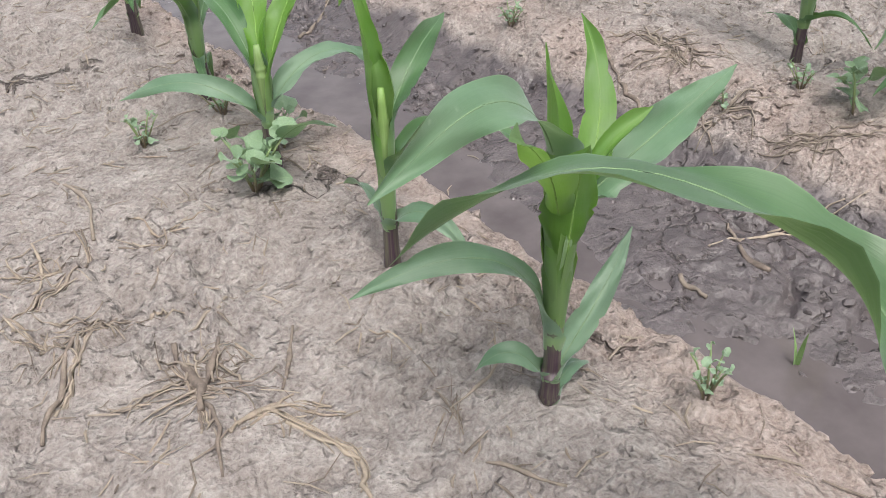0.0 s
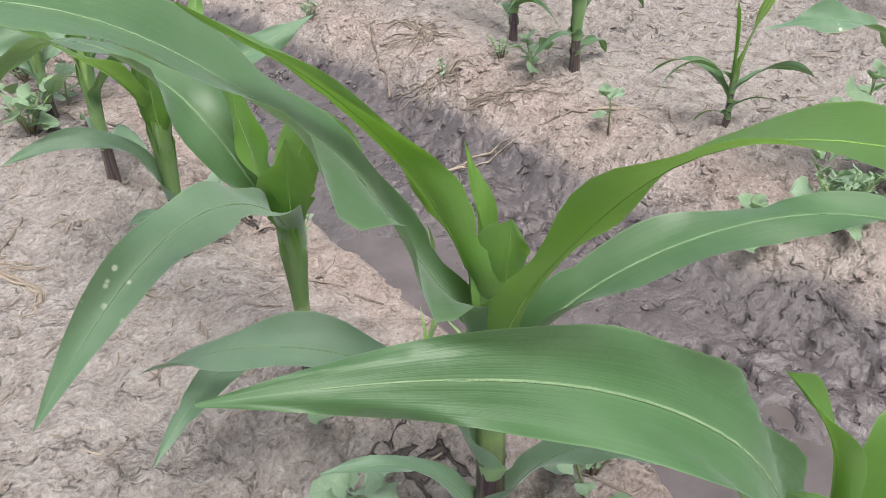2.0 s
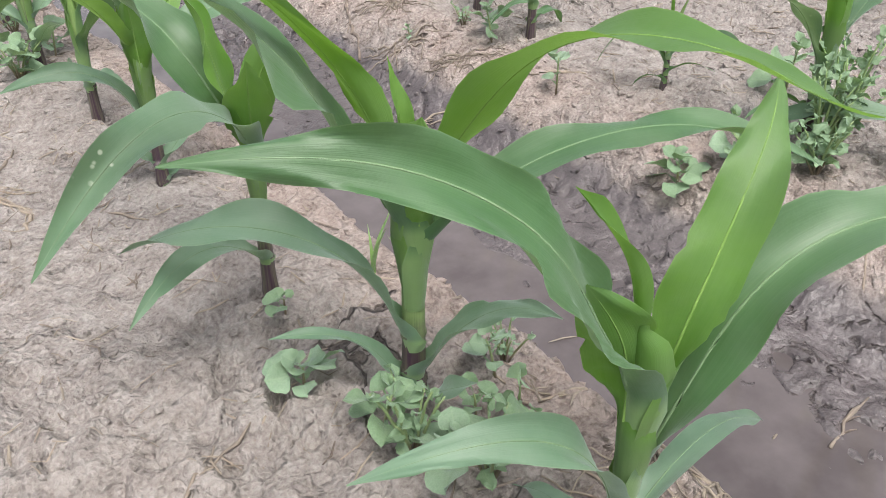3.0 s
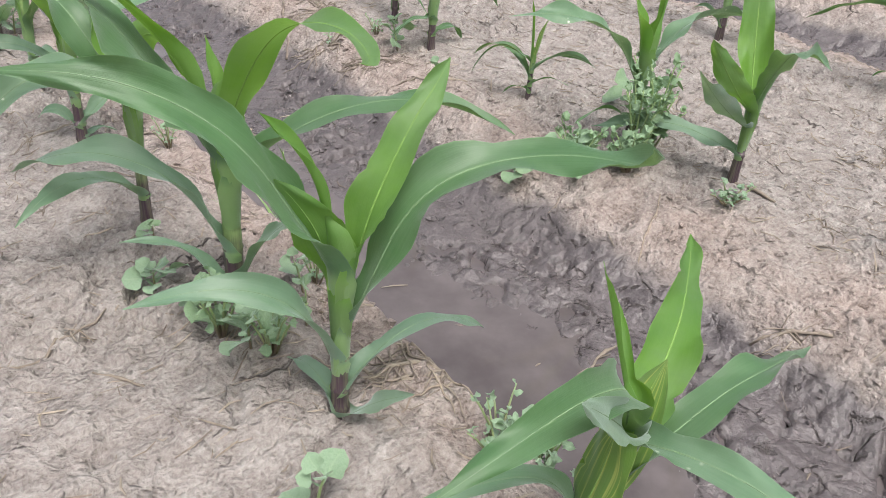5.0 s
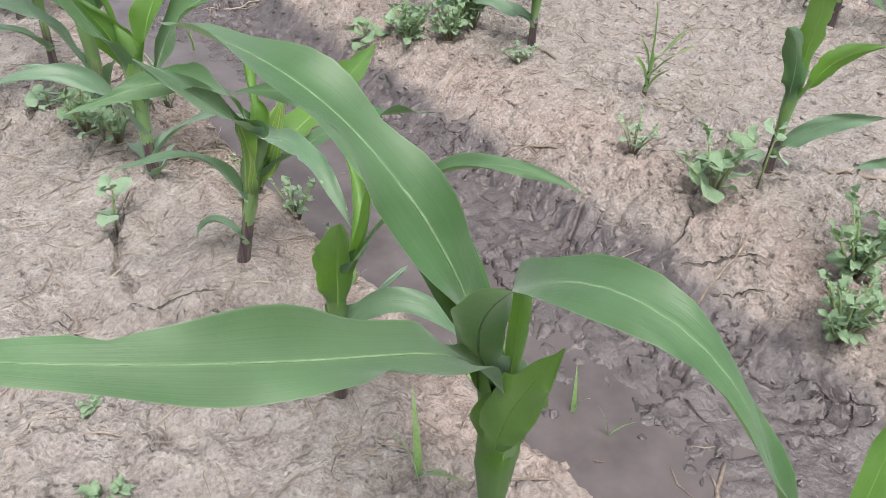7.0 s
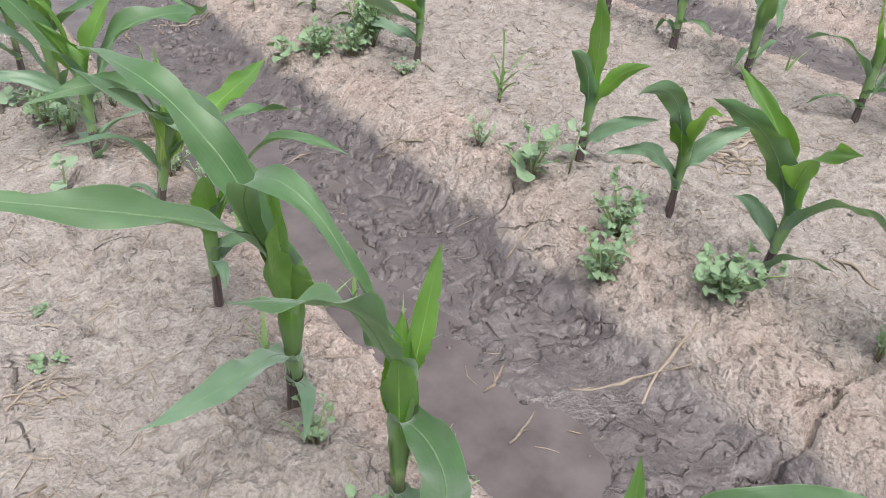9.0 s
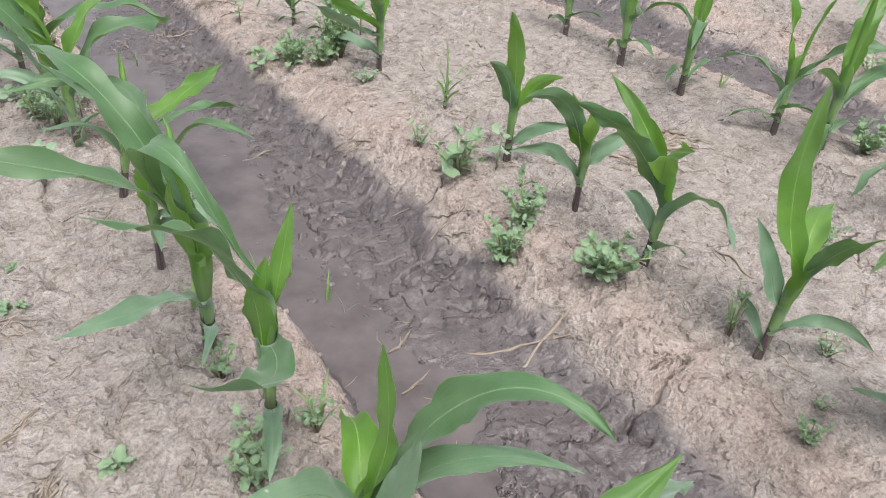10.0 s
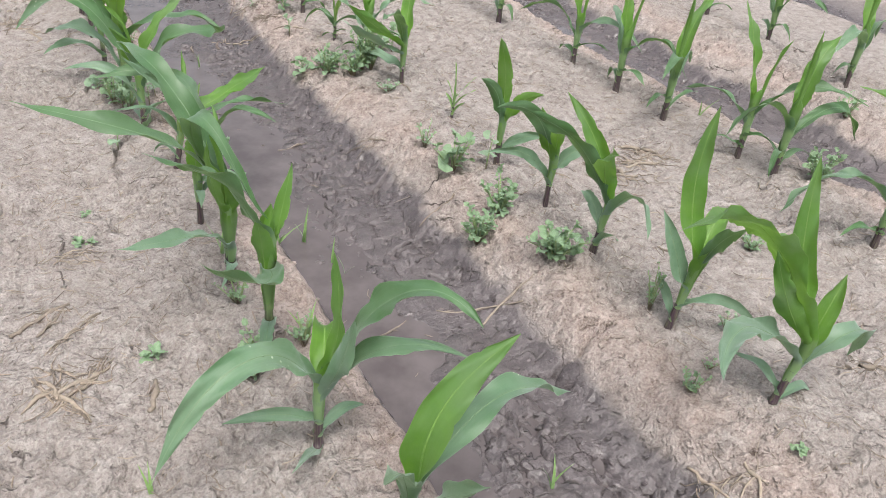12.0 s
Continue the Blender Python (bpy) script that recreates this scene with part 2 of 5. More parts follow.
# open drying cracks across the furrow's shoulder
CRACKS = (((0.612, -1.158), (0.644, -1.173), (0.668, -1.172), (0.689, -1.186), (0.705, -1.183), (0.726, -1.193), (0.750, -1.180), (0.775, -1.185), (0.802, -1.172)),
          ((0.689, -1.186), (0.684, -1.204), (0.692, -1.222)),
          ((0.243, -0.319), (0.220, -0.353), (0.203, -0.378), (0.197, -0.404), (0.186, -0.429), (0.192, -0.470)),
          ((0.752, -0.529), (0.720, -0.534), (0.693, -0.548), (0.662, -0.563)),
          ((0.752, -1.157), (0.787, -1.168), (0.809, -1.176), (0.833, -1.179), (0.854, -1.181)),
          ((0.655, -0.766), (0.607, -0.780), (0.609, -0.790), (0.657, -0.786), (0.690, -0.792)))


def ground_shape(x, y):
    """Height, wetness and crumbling furrow edge at places of the field."""
    x, y = np.asarray(x, float), np.asarray(y, float)
    near = 1 - step(3.6, 6.0, np.hypot(x - 0.8, y))
    close = step(-0.45, -0.2, x) * (1 - step(2.4, 2.8, x)) * step(-2.1, -1.75, y) * (1 - step(1.8, 2.2, y))
    k = np.floor((x + 0.10) / PERIOD)
    u = x - k * PERIOD
    wob = 0.016 * fbm(x, y + 7 * k, 0.35, 3) + 0.010 * fbm(x, y, 0.09, 4)
    left = step(0.372, 0.436, u + wob + 0.004 * fbm(x, y, 0.03, 9, 2))
    wob2 = 0.020 * fbm(x + 3, y + 5 * k, 0.30, 5, 3) + 0.012 * fbm(x, y, 0.11, 6, 2)
    right = 1 - step(0.655, 0.792, u + wob2)
    deep = left * right
    bed = 0.010 * fbm(x, y, 0.45, 1) + 0.006 * fbm(x, y, 0.12, 2)
    bed = bed + 0.012 * np.exp(-((u - 0.27) / 0.07) ** 2) + 0.010 * np.exp(-((u - 0.90) / 0.08) ** 2)
    level = bed
    sx, sy = x + 0.012 * fbm(x, y, 0.03, 21), y + 0.012 * fbm(x, y, 0.03, 22)
    c1, c2 = cells(sx, sy, 0.034, 31)
    f1, f2 = cells(sx, sy, 0.0135, 33)
    plates = step(0.0, 0.22, c2 - c1)
    crumbs = 1 - np.clip(f1 * 1.5, 0, 1) ** 2
    patch = step(-0.30, 0.35, fbm(x, y, 0.20, 8, 3))
    broken = step(0.02, 0.42, fbm(x, y, 0.075, 28, 3))
    pits = step(0.30, 0.55, fbm(x, y, 0.030, 52, 2))
    bed = bed + (0.0062 * fbm(x, y, 0.03, 7, 3, 0.6) + 0.0060 * (np.abs(fbm(x, y, 0.026, 51, 3, 0.6)) - 0.2)) * (0.4 + 0.6 * patch)
    bed = bed - 0.0085 * pits * (0.35 + 0.65 * patch) - 0.0052 * (1 - plates) * broken + 0.0056 * (crumbs - 0.4) * (0.25 + 0.75 * patch)
    bed = bed + 0.006 * step(0.0, 0.10, fbm(x + 9, y, 0.05, 29, 2)) * (0.3 + 0.7 * patch) + 0.006 * fbm(x, y + 4, 0.075, 34, 2)
    bed = level + (bed - level) * close
    mud = -0.0835 + 0.013 * step(0.50, 0.63, u + 0.08 * fbm(x, y, 0.2, 11)) + 0.007 * fbm(x, y, 0.16, 12, 3) - 0.004
    m1, m2 = cells(x + 0.03 * fbm(x, y, 0.06, 23), 0.6 * y + 0.03 * fbm(x, y, 0.06, 24), 0.030, 41)
    clod = step(-0.35, 0.10, fbm(x, y, 0.14, 13, 3)) * step(0.45, 0.55, u + 0.05 * fbm(x, y, 0.12, 30, 2))
    gash = (1 - step(0.02, 0.15, m2 - m1)) * step(0.0, 0.25, fbm(x, y, 0.06, 43, 2))
    mud = mud + 0.003 * fbm(x, y, 0.05, 19, 3) * close + clod * close * deep ** 3 * (0.006 * np.clip(m2 - m1, 0, 0.45) + 0.007 * (np.abs(fbm(x, y, 0.030, 14, 3)) - 0.15) - 0.012 * step(0.30, 0.55, fbm(x, y, 0.030, 53, 2)) - 0.014 * gash)
    z = bed * (1 - deep) + mud * deep
    z = z + (0.007 * fbm(x, y, 0.045, 15, 3) + 0.002 * (crumbs - 0.4)) * 4 * deep * (1 - deep)
    for path in CRACKS:
        away = np.full(x.shape, 9.0)
        for (ax, ay), (bx, by) in zip(path, path[1:]):
            t = np.clip(((x - ax) * (bx - ax) + (y - ay) * (by - ay)) / ((bx - ax) ** 2 + (by - ay) ** 2), 0, 1)
            away = np.minimum(away, np.hypot(x - ax - t * (bx - ax), y - ay - t * (by - ay)))
        z = z - 0.016 * (1 - step(0.001, 0.0055, away + 0.003 * fbm(x, y, 0.012, 26, 2)))
    z = z * near - 0.02 * (1 - near)
    soak = 0.018 * fbm(x, y, 0.1, 16, 3) + 0.01 * fbm(x, y, 0.03, 17, 2)
    wet = step(0.42, 0.68, deep + 9 * soak) * near
    crust = np.clip((np.exp(-((u + wob - 0.365) / 0.055) ** 2) + np.exp(-((u + wob2 - 0.785) / 0.065) ** 2)) * (0.85 + 0.7 * fbm(x, y, 0.07, 18, 3)), 0, 1)
    return z, wet, crust


def stretch(spans, far):
    """Even steps over each span (start, end, step), growing steps out to far on both sides."""
    core = np.concatenate([np.arange(lo, hi - size / 2, size) for lo, hi, size in spans])
    before, after = [far_away[far_away < far] for far_away in (np.cumsum(spans[k][2] * 1.22 ** np.arange(1, 60)) for k in (0, -1))]
    return np.concatenate([core[0] - before[::-1], core, core[-1] + after])


GRID = {}


def bisect_in(values, x):
    """Index of the first value above x."""
    lo, hi = 0, len(values)
    while lo < hi:
        mid = (lo + hi) // 2
        if values[mid] <= x:
            lo = mid + 1
        else:
            hi = mid
    return lo


def build_ground():
    xs, ys = stretch(((-0.15, 1.02, 0.0029), (1.02, 2.35, 0.0062)), 90.0), stretch(((-1.66, 0.75, 0.0030), (0.75, 1.75, 0.0055)), 90.0)
    gx, gy = np.meshgrid(xs, ys)
    z, wet, crust = ground_shape(gx, gy)
    n, m = len(xs), len(ys)
    GRID.update(xs=xs.tolist(), ys=ys.tolist(), z=z)
    co = np.stack([gx, gy, z], -1).reshape(-1, 3)
    a = (np.arange(m - 1)[:, None] * n + np.arange(n - 1)[None, :]).ravel()
    quads = np.stack([a, a + 1, a + 1 + n, a + n], 1)
    me = bpy.data.meshes.new("ground")
    me.vertices.add(len(co))
    me.vertices.foreach_set("co", co.ravel())
    me.loops.add(quads.size)
    me.loops.foreach_set("vertex_index", quads.ravel())
    me.polygons.add(len(quads))
    me.polygons.foreach_set("loop_start", np.arange(0, quads.size, 4))
    me.polygons.foreach_set("use_smooth", np.ones(len(quads), bool))
    me.update(calc_edges=True)
    for key, values in (("wet", wet), ("crust", crust)):
        me.attributes.new(key, "FLOAT", "POINT").data.foreach_set("value", values.ravel().astype(np.float32))
    me.materials.append(SOIL)
    ob = new("ground", me)
    return tagged(ob, "pale crusted silty soil in raised beds with muddy furrows", "soil", kind="structure")


ground = build_ground()


def ground_z(x, y):
    """Height of the ground sheet at a place, between its four nearest points."""
    xs, ys, z = GRID["xs"], GRID["ys"], GRID["z"]
    i = min(max(bisect_in(xs, x), 1), len(xs) - 1)
    j = min(max(bisect_in(ys, y), 1), len(ys) - 1)
    u = (x - xs[i - 1]) / (xs[i] - xs[i - 1])
    v = (y - ys[j - 1]) / (ys[j] - ys[j - 1])
    low = z[j - 1, i - 1] * (1 - u) + z[j - 1, i] * u
    high = z[j, i - 1] * (1 - u) + z[j, i] * u
    return float(low * (1 - v) + high * v)


def mesh_from(name, bm, material, smooth=True):
    me = bpy.data.meshes.new(name)
    bm.to_mesh(me)
    bm.free()
    me.materials.append(material)
    if smooth:
        me.polygons.foreach_set("use_smooth", np.ones(len(me.polygons), bool))
    return me


def part(name, bm, material, parent, label=""):
    ob = new(name, mesh_from(name, bm, material))
    ob.parent = parent
    return tagged(ob, label)


def build_water(k, label):
    bm = bmesh.new()
    ys = [-6 + 0.25 * i for i in range(49)]
    rows = [[bm.verts.new((k * PERIOD + u, y, WATER_Z)) for u in (0.37, 0.45, 0.55, 0.65, 0.75, 0.80)] for y in ys]
    for r, s in zip(rows, rows[1:]):
        for i in range(5):
            bm.faces.new((r[i], r[i + 1], s[i + 1], s[i]))
    ob = new("water", mesh_from("water", bm, WATER))
    return tagged(ob, label, "water", kind="structure")


build_water(0, "shallow brown puddle water standing in the muddy furrow")
build_water(1, "thin film of muddy water in the next furrow")


# ---- maize ----
def leaf_line(h, az, elev, droop, length, side=0.0, bend=0.45, soft=0.16, sway=0.0, rear=0.0, steps=30):
    """Points, headings and rises of a leaf's middle line, from the collar h metres up the stalk."""
    s = np.linspace(0, 1, steps + 1)
    g = 1 / (1 + np.exp(-(s - bend) / soft))
    g = (g - g[0]) / (g[-1] - g[0])
    e, a = np.radians(elev - droop * g + rear * s ** 3), np.radians(az + side * s + sway * np.sin(np.pi * s))
    way = np.stack([np.cos(e) * np.cos(a), np.cos(e) * np.sin(a), np.sin(e)], 1)
    mids = (way[1:] + way[:-1]) / 2 * (length / steps)
    pts = np.concatenate([[[0, 0, 0]], np.cumsum(mids, 0)]) + [0, 0, h]
    return s, pts, e, a


def leaf_mesh(rng, h, az, elev, droop, length, width, side=0.0, bend=0.45, soft=0.16, twist=0.0, furl=0.16, wave=1.0, stalk_r=0.008, lean=(0, 0), sheath=0.05, across=10, turn=(0.5, 0.0), blunt=2.3, sway=0.0, rear=0.0, ruffle=(0.0, 0.0, 0.0)):
    """One maize blade: a sheath round the stalk, a collar, then a shallow trough with wavy edges and a pointed tip."""
    s, pts, e, a = leaf_line(h, az, elev, droop, length, side, bend, soft, sway, rear)
    bm = bmesh.new()
    uv = bm.loops.layers.uv.new("UVMap")
    ph, ph2, fr = rng.uniform(0, 6.28), rng.uniform(0, 6.28), rng.uniform(1.5, 2.6)
    tw0 = rng.uniform(-14, 14) if not twist else 0.0
    out = Vector((math.cos(a[0]), math.sin(a[0]), 0))
    ranks = []
    flare = 0.12 + 0.55 * min(max((h - 0.07) / 0.07, 0.0), 1.0)
    # sheath: rows up the stalk, wrapped most of the way round
    low = max(h - sheath, min(0.042, h - 0.006))
    for k in range(4):
        u = k / 4
        z = low + (h - low) * u
        r = stalk_r * (1.04 + flare * u)
        ranks.append((Vector((0, 0, z)) + out * r, Vector((0, 0, 1)), Vector((-out.y, out.x, 0)), -out, r * 2.5, 2.5 - 0.5 * u, 0.0, -0.3 * (1 - u)))
    for i, t in enumerate(s):
        grow = 0.66 + 0.34 * math.sin(math.pi / 2 * min(t / 0.30, 1))
        tip = 1 - max(0.0, (t - 0.30) / 0.70) ** blunt
        w = max(width / 2 * grow * tip, 0.0004)
        op = float(step(0.0, furl, np.array(t)))
        curl = (1 - op) * 1.9 + op * (0.68 - 0.30 * t)
        if furl > 0.3:
            curl = (1 - op) * 2.2 + op * 1.1
        w0 = stalk_r * (1.10 + flare) * 1.9
        w = w0 + (w - w0) * float(step(0.0, 0.12, np.array(t))) if t < 0.12 else w
        rise = e[i] * float(step(-0.02, 0.07, np.array(t))) + math.pi / 2 * (1 - float(step(-0.02, 0.07, np.array(t))))
        ca, sa, ce, se = math.cos(a[i]), math.sin(a[i]), math.cos(rise), math.sin(rise)
        way, sid, nor = Vector((ce * ca, ce * sa, se)), Vector((-sa, ca, 0)), Vector((-se * ca, -se * sa, ce))
        r = radians(twist * min(1, t * 2.5) + tw0 * min(1, t * 2) + turn[1] * float(step(turn[0] - 0.09, turn[0] + 0.09, np.array(t))))
        sid, nor = sid * math.cos(r) + nor * math.sin(r), nor * math.cos(r) - sid * math.sin(r)
        p = Vector(pts[i]) + out * (stalk_r * (1.04 + flare) * (1 - t))
        ranks.append((p, way, sid, nor, w, curl, op * min(1, 6 * (1 - t)), t))
    grid = []
    for p, way, sid, nor, w, curl, free, t in ranks:
        torn = (rng.uniform(0.06, 0.22) if rng.random() < 0.05 else 0.0, rng.uniform(0.06, 0.22) if rng.random() < 0.05 else 0.0)
        p = p + Vector((lean[0], lean[1], 0)) * p.z
        row = []
        for j in range(across + 1):
            v = 2 * j / across - 1
            th = v * curl
            lift = w / curl * (1 - math.cos(th))
            run = 6.28 * fr * t * length / 0.3
            ripple = wave * 0.0075 * abs(v) ** 1.7 * free * (width / 0.045)
            lift += ripple * (math.sin(run + (ph if v > 0 else ph2)) + 0.6 * math.sin(2.3 * run + ph2 * v))
            lift += 0.06 * w * free * math.sin(1.3 * run + ph)
            edge = 1 + 0.035 * free * abs(v) * math.sin(3.1 * run + 5 * v + ph) - free * torn[v > 0] * abs(v) ** 3
            if ruffle[2] and v > 0 and ruffle[0] < t < ruffle[1]:
                frill = math.sin(2 * math.pi * (t - ruffle[0]) / (ruffle[1] - ruffle[0])) ** 2 * v * v
                edge, lift = edge * (1 + ruffle[2] * frill), lift - 0.6 * ruffle[2] * w * frill
            row.append(bm.verts.new(p + sid * (w / curl * math.sin(th) * edge) + nor * lift))
        grid.append((row, t))
    for (r0, t0), (r1, t1) in zip(grid, grid[1:]):
        for j in range(across):
            f = bm.faces.new((r0[j], r0[j + 1], r1[j + 1], r1[j]))
            for loop, (tt, dj) in zip(f.loops, ((t0, 0), (t0, 1), (t1, 1), (t1, 0))):
                loop[uv].uv = ((j + dj) / across, tt * length * 10)
    mid = across // 2
    rib = bmesh.new()
    last = None
    for row, t in grid:
        if t < 0.02 or t > 0.93:
            continue
        a, c, b = row[mid - 1].co, row[mid].co, row[mid + 1].co
        aside = (b - a).normalized()
        up = aside.cross(grid[-1][0][mid].co - c)
        if up.length < 1e-7:
            continue
        up = up.normalized() * (1 if up.dot((a + b) / 2 - c) > 0 else -1)
        half = min(width * 0.024, 0.0009) * (1.15 - t)
        ring = [rib.verts.new(c + aside * half * q + up * half * lift) for q, lift in ((-1.0, 0.25), (-0.45, 0.75), (0.45, 0.75), (1.0, 0.25), (0.0, -0.75))]
        if last:
            for q in range(5):
                rib.faces.new((last[q], last[(q + 1) % 5], ring[(q + 1) % 5], ring[q]))
        last = ring
    bmesh.ops.recalc_face_normals(rib, faces=rib.faces)
    return bm, rib


def stalk_mesh(rng, height, r0, r1, lean, nodes=()):
    """Tapered, slightly oval stalk with a ring at each leaf collar and a dirty foot."""
    bm = bmesh.new()
    rings, sides = 16, 10
    turn = rng.uniform(0, 3.14)
    prev = None
    zs = [-0.03 + (height + 0.03) * i / rings for i in range(rings + 1)]
    zs = sorted(zs + [n + d for n in nodes for d in (-0.003, 0.0, 0.003)])
    for z in zs:
        u = min(max(z / height, 0), 1)
        r = r0 + (r1 - r0) * u ** 0.8
        r *= 1 - 0.55 * max(0.0, (u - 0.72) / 0.28)
        r *= 1.0 + 0.12 * max(0.0, 1 - abs(z - 0.004) / 0.012)
        for n in nodes:
            if abs(z - n) < 0.001:
                r *= 1.14
        ring = []
        for k in range(sides):
            q = 2 * math.pi * k / sides
            x, y = r * 1.12 * math.cos(q), r * 0.92 * math.sin(q)
            c, s_ = math.cos(turn), math.sin(turn)
            ring.append(bm.verts.new((x * c - y * s_ + lean[0] * max(z, 0), x * s_ + y * c + lean[1] * max(z, 0), z)))
        if prev:
            for k in range(sides):
                bm.faces.new((prev[k], prev[(k + 1) % sides], ring[(k + 1) % sides], ring[k]))
        prev = ring
    bm.faces.new(prev)
    return bm


LEAF_KINDS = {"g": (GRASS, "blade"), "o": (LEAF_OLD, "leaf"), "l": (LEAF_LOW, "leaf"), "s": (LEAF_SPOT, "leaf"), "n": (LEAF_NEW, "leaf"), "p": (LEAF_PALE, "leaf")}


def maize(x, y, label, leaves, seed=1, height=0.2, r0=0.0085, r1=0.007, lean=(0, 0), group="maize row", category="maize plant"):
    """A maize plant. leaves: (kind, collar height, heading, rise, droop, length, width, extras) each, lowest first."""
    rng = random.Random(seed)
    plant = new(category.replace(" ", "_"))
    plant.location = (x, y, ground_z(x, y))
    plant.empty_display_size = 0.05
    tagged(plant, label, category, group)
    part("stalk", stalk_mesh(rng, height, r0, r1, lean, [l[1] for l in leaves if l[1] < height - 0.01]), STALK, plant, "green stalk with a purple foot" if category == "maize plant" else "")
    for kind, h, az, elev, droop, length, width, extra in leaves:
        mat, name = LEAF_KINDS[kind]
        blade, rib = leaf_mesh(rng, h, az, elev, droop, length, width, stalk_r=r0 * 0.9, lean=lean, **extra)
        leaf = part(name, blade, mat, plant)
        if width > 0.015:
            part("midrib", rib, RIB_NEW if kind in "np" else RIB, leaf, "pale raised midrib")
        else:
            rib.free()
    return plant


def some_leaves(seed, size=1.0, az=90.0, count=6, spots=0.3, pale=0.0):
    """A natural set of leaves in two opposite ranks: short low ones, long arching middle ones, upright furled young ones."""
    rng = random.Random(seed)
    leaves = []
    for i in range(count):
        u = i / (count - 1)
        a = az + 180 * (i % 2) + rng.uniform(-25, 25)
        h = size * (0.035 + 0.15 * u)
        if u < 0.3:
            spec = ("o", h, a, rng.uniform(20, 40), rng.uniform(45, 90), size * rng.uniform(0.10, 0.15), size * 0.018, {"side": rng.uniform(-25, 25)})
        elif u < 0.75:
            spec = ("s" if rng.random() < spots else "o", h, a, rng.uniform(45, 62), rng.uniform(60, 115), size * rng.uniform(0.22, 0.32), size * rng.uniform(0.030, 0.042), {"side": rng.uniform(-25, 25), "twist": rng.uniform(-35, 35)})
        elif u < 0.95:
            spec = ("p" if rng.random() < pale else "n", h, a, rng.uniform(68, 80), rng.uniform(20, 70), size * rng.uniform(0.20, 0.28), size * rng.uniform(0.036, 0.046), {"side": rng.uniform(-20, 20), "furl": 0.25, "bend": 0.65})
        else:
            spec = ("p" if rng.random() < pale else "n", h - 0.01 * size, a, 82, rng.uniform(0, 15), size * rng.uniform(0.14, 0.2), size * 0.022, {"furl": 0.9})
        leaves.append(spec)
    return leaves


# ---- the maize rows on both sides of the furrow ----
maize(0.267, 0.273, "maize plant with white-spotted arching leaves by the furrow edge", [
    ("s", 0.175, 188, 61, 87, 0.161, 0.028, {"side": -7, "bend": 0.42, "sway": 8, "twist": -50}),
    ("s", 0.138, 4, 16, 5, 0.169, 0.030, {"side": 3, "bend": 0.43, "twist": 39}),
    ("n", 0.130, 14, 39, 4, 0.139, 0.021, {"side": 56, "bend": 0.45, "furl": 0.26, "twist": 4}),
    ("n", 0.141, 215, 51, 25, 0.184, 0.024, {"side": 3, "bend": 0.43, "furl": 0.26, "twist": -14}),
    ("n", 0.141, 351, 60, 39, 0.075, 0.016, {"side": 2, "bend": 0.45, "furl": 0.85}),
    ("l", 0.056, 161, 79, 100, 0.160, 0.021, {"side": -1, "bend": 0.43, "twist": -35}),
    ("l", 0.024, 4, 38, -0, 0.105, 0.018, {"side": 14, "bend": 0.45, "twist": 24}),
    ("l", 0.021, 142, 55, 103, 0.059, 0.016, {"side": 7, "bend": 0.51, "twist": -16}),
    ("l", 0.002, 12, 35, 74, 0.051, 0.016, {"side": 1, "bend": 0.44, "twist": -24}),
    ("n", 0.120, 90, 84, 8, 0.110, 0.032, {"furl": 0.35}),
    ("n", 0.110, 250, 80, 14, 0.085, 0.034, {"furl": 0.35}),
], 117, 0.158, 0.00646, 0.0052, (0, 0), "maize row beside the camera")
maize(0.269, 0.455, "slender young maize plant with insect-pitted leaves", [
    ("n", 0.159, 73, 56, 90, 0.134, 0.016, {"side": -1, "bend": 0.45, "furl": 0.85}),
    ("o", 0.125, 24, 41, 33, 0.118, 0.023, {"side": 8, "bend": 0.45, "twist": 33}),
    ("l", 0.043, 284, 48, 88, 0.090, 0.017, {"side": 2, "bend": 0.42, "twist": 55}),
    ("l", 0.041, 89, 36, 65, 0.080, 0.016, {"side": -2, "bend": 0.44, "twist": 21}),
    ("n", 0.110, 100, 84, 8, 0.110, 0.028, {"furl": 0.4}),
    ("o", 0.090, 310, 62, 95, 0.130, 0.034, {}),
], 116, 0.150, 0.0057, 0.0046, (0, 0), "maize row beside the camera")
maize(0.27, 0.658, "maize plant with pale green upright leaves beside low weeds", [
    ("l", 0.050, 140, 45, 69, 0.152, 0.020, {"side": -3, "bend": 0.42, "twist": -50}),
    ("l", 0.061, 6, 45, 81, 0.160, 0.021, {"side": 2, "bend": 0.44, "twist": 35}),
    ("l", 0.026, 275, 38, 24, 0.140, 0.018, {"side": -5, "bend": 0.46, "twist": -34}),
    ("n", 0.098, 63, 56, 59, 0.218, 0.028, {"side": 3, "bend": 0.45, "furl": 0.26, "twist": -17}),
    ("n", 0.091, 23, 56, 44, 0.233, 0.030, {"side": 3, "bend": 0.47, "furl": 0.26}),
    ("o", 0.099, 95, 50, 76, 0.194, 0.025, {"side": 0, "bend": 0.43, "twist": -8}),
], 115, 0.120, 0.00646, 0.0052, (0, 0), "maize row beside the camera")
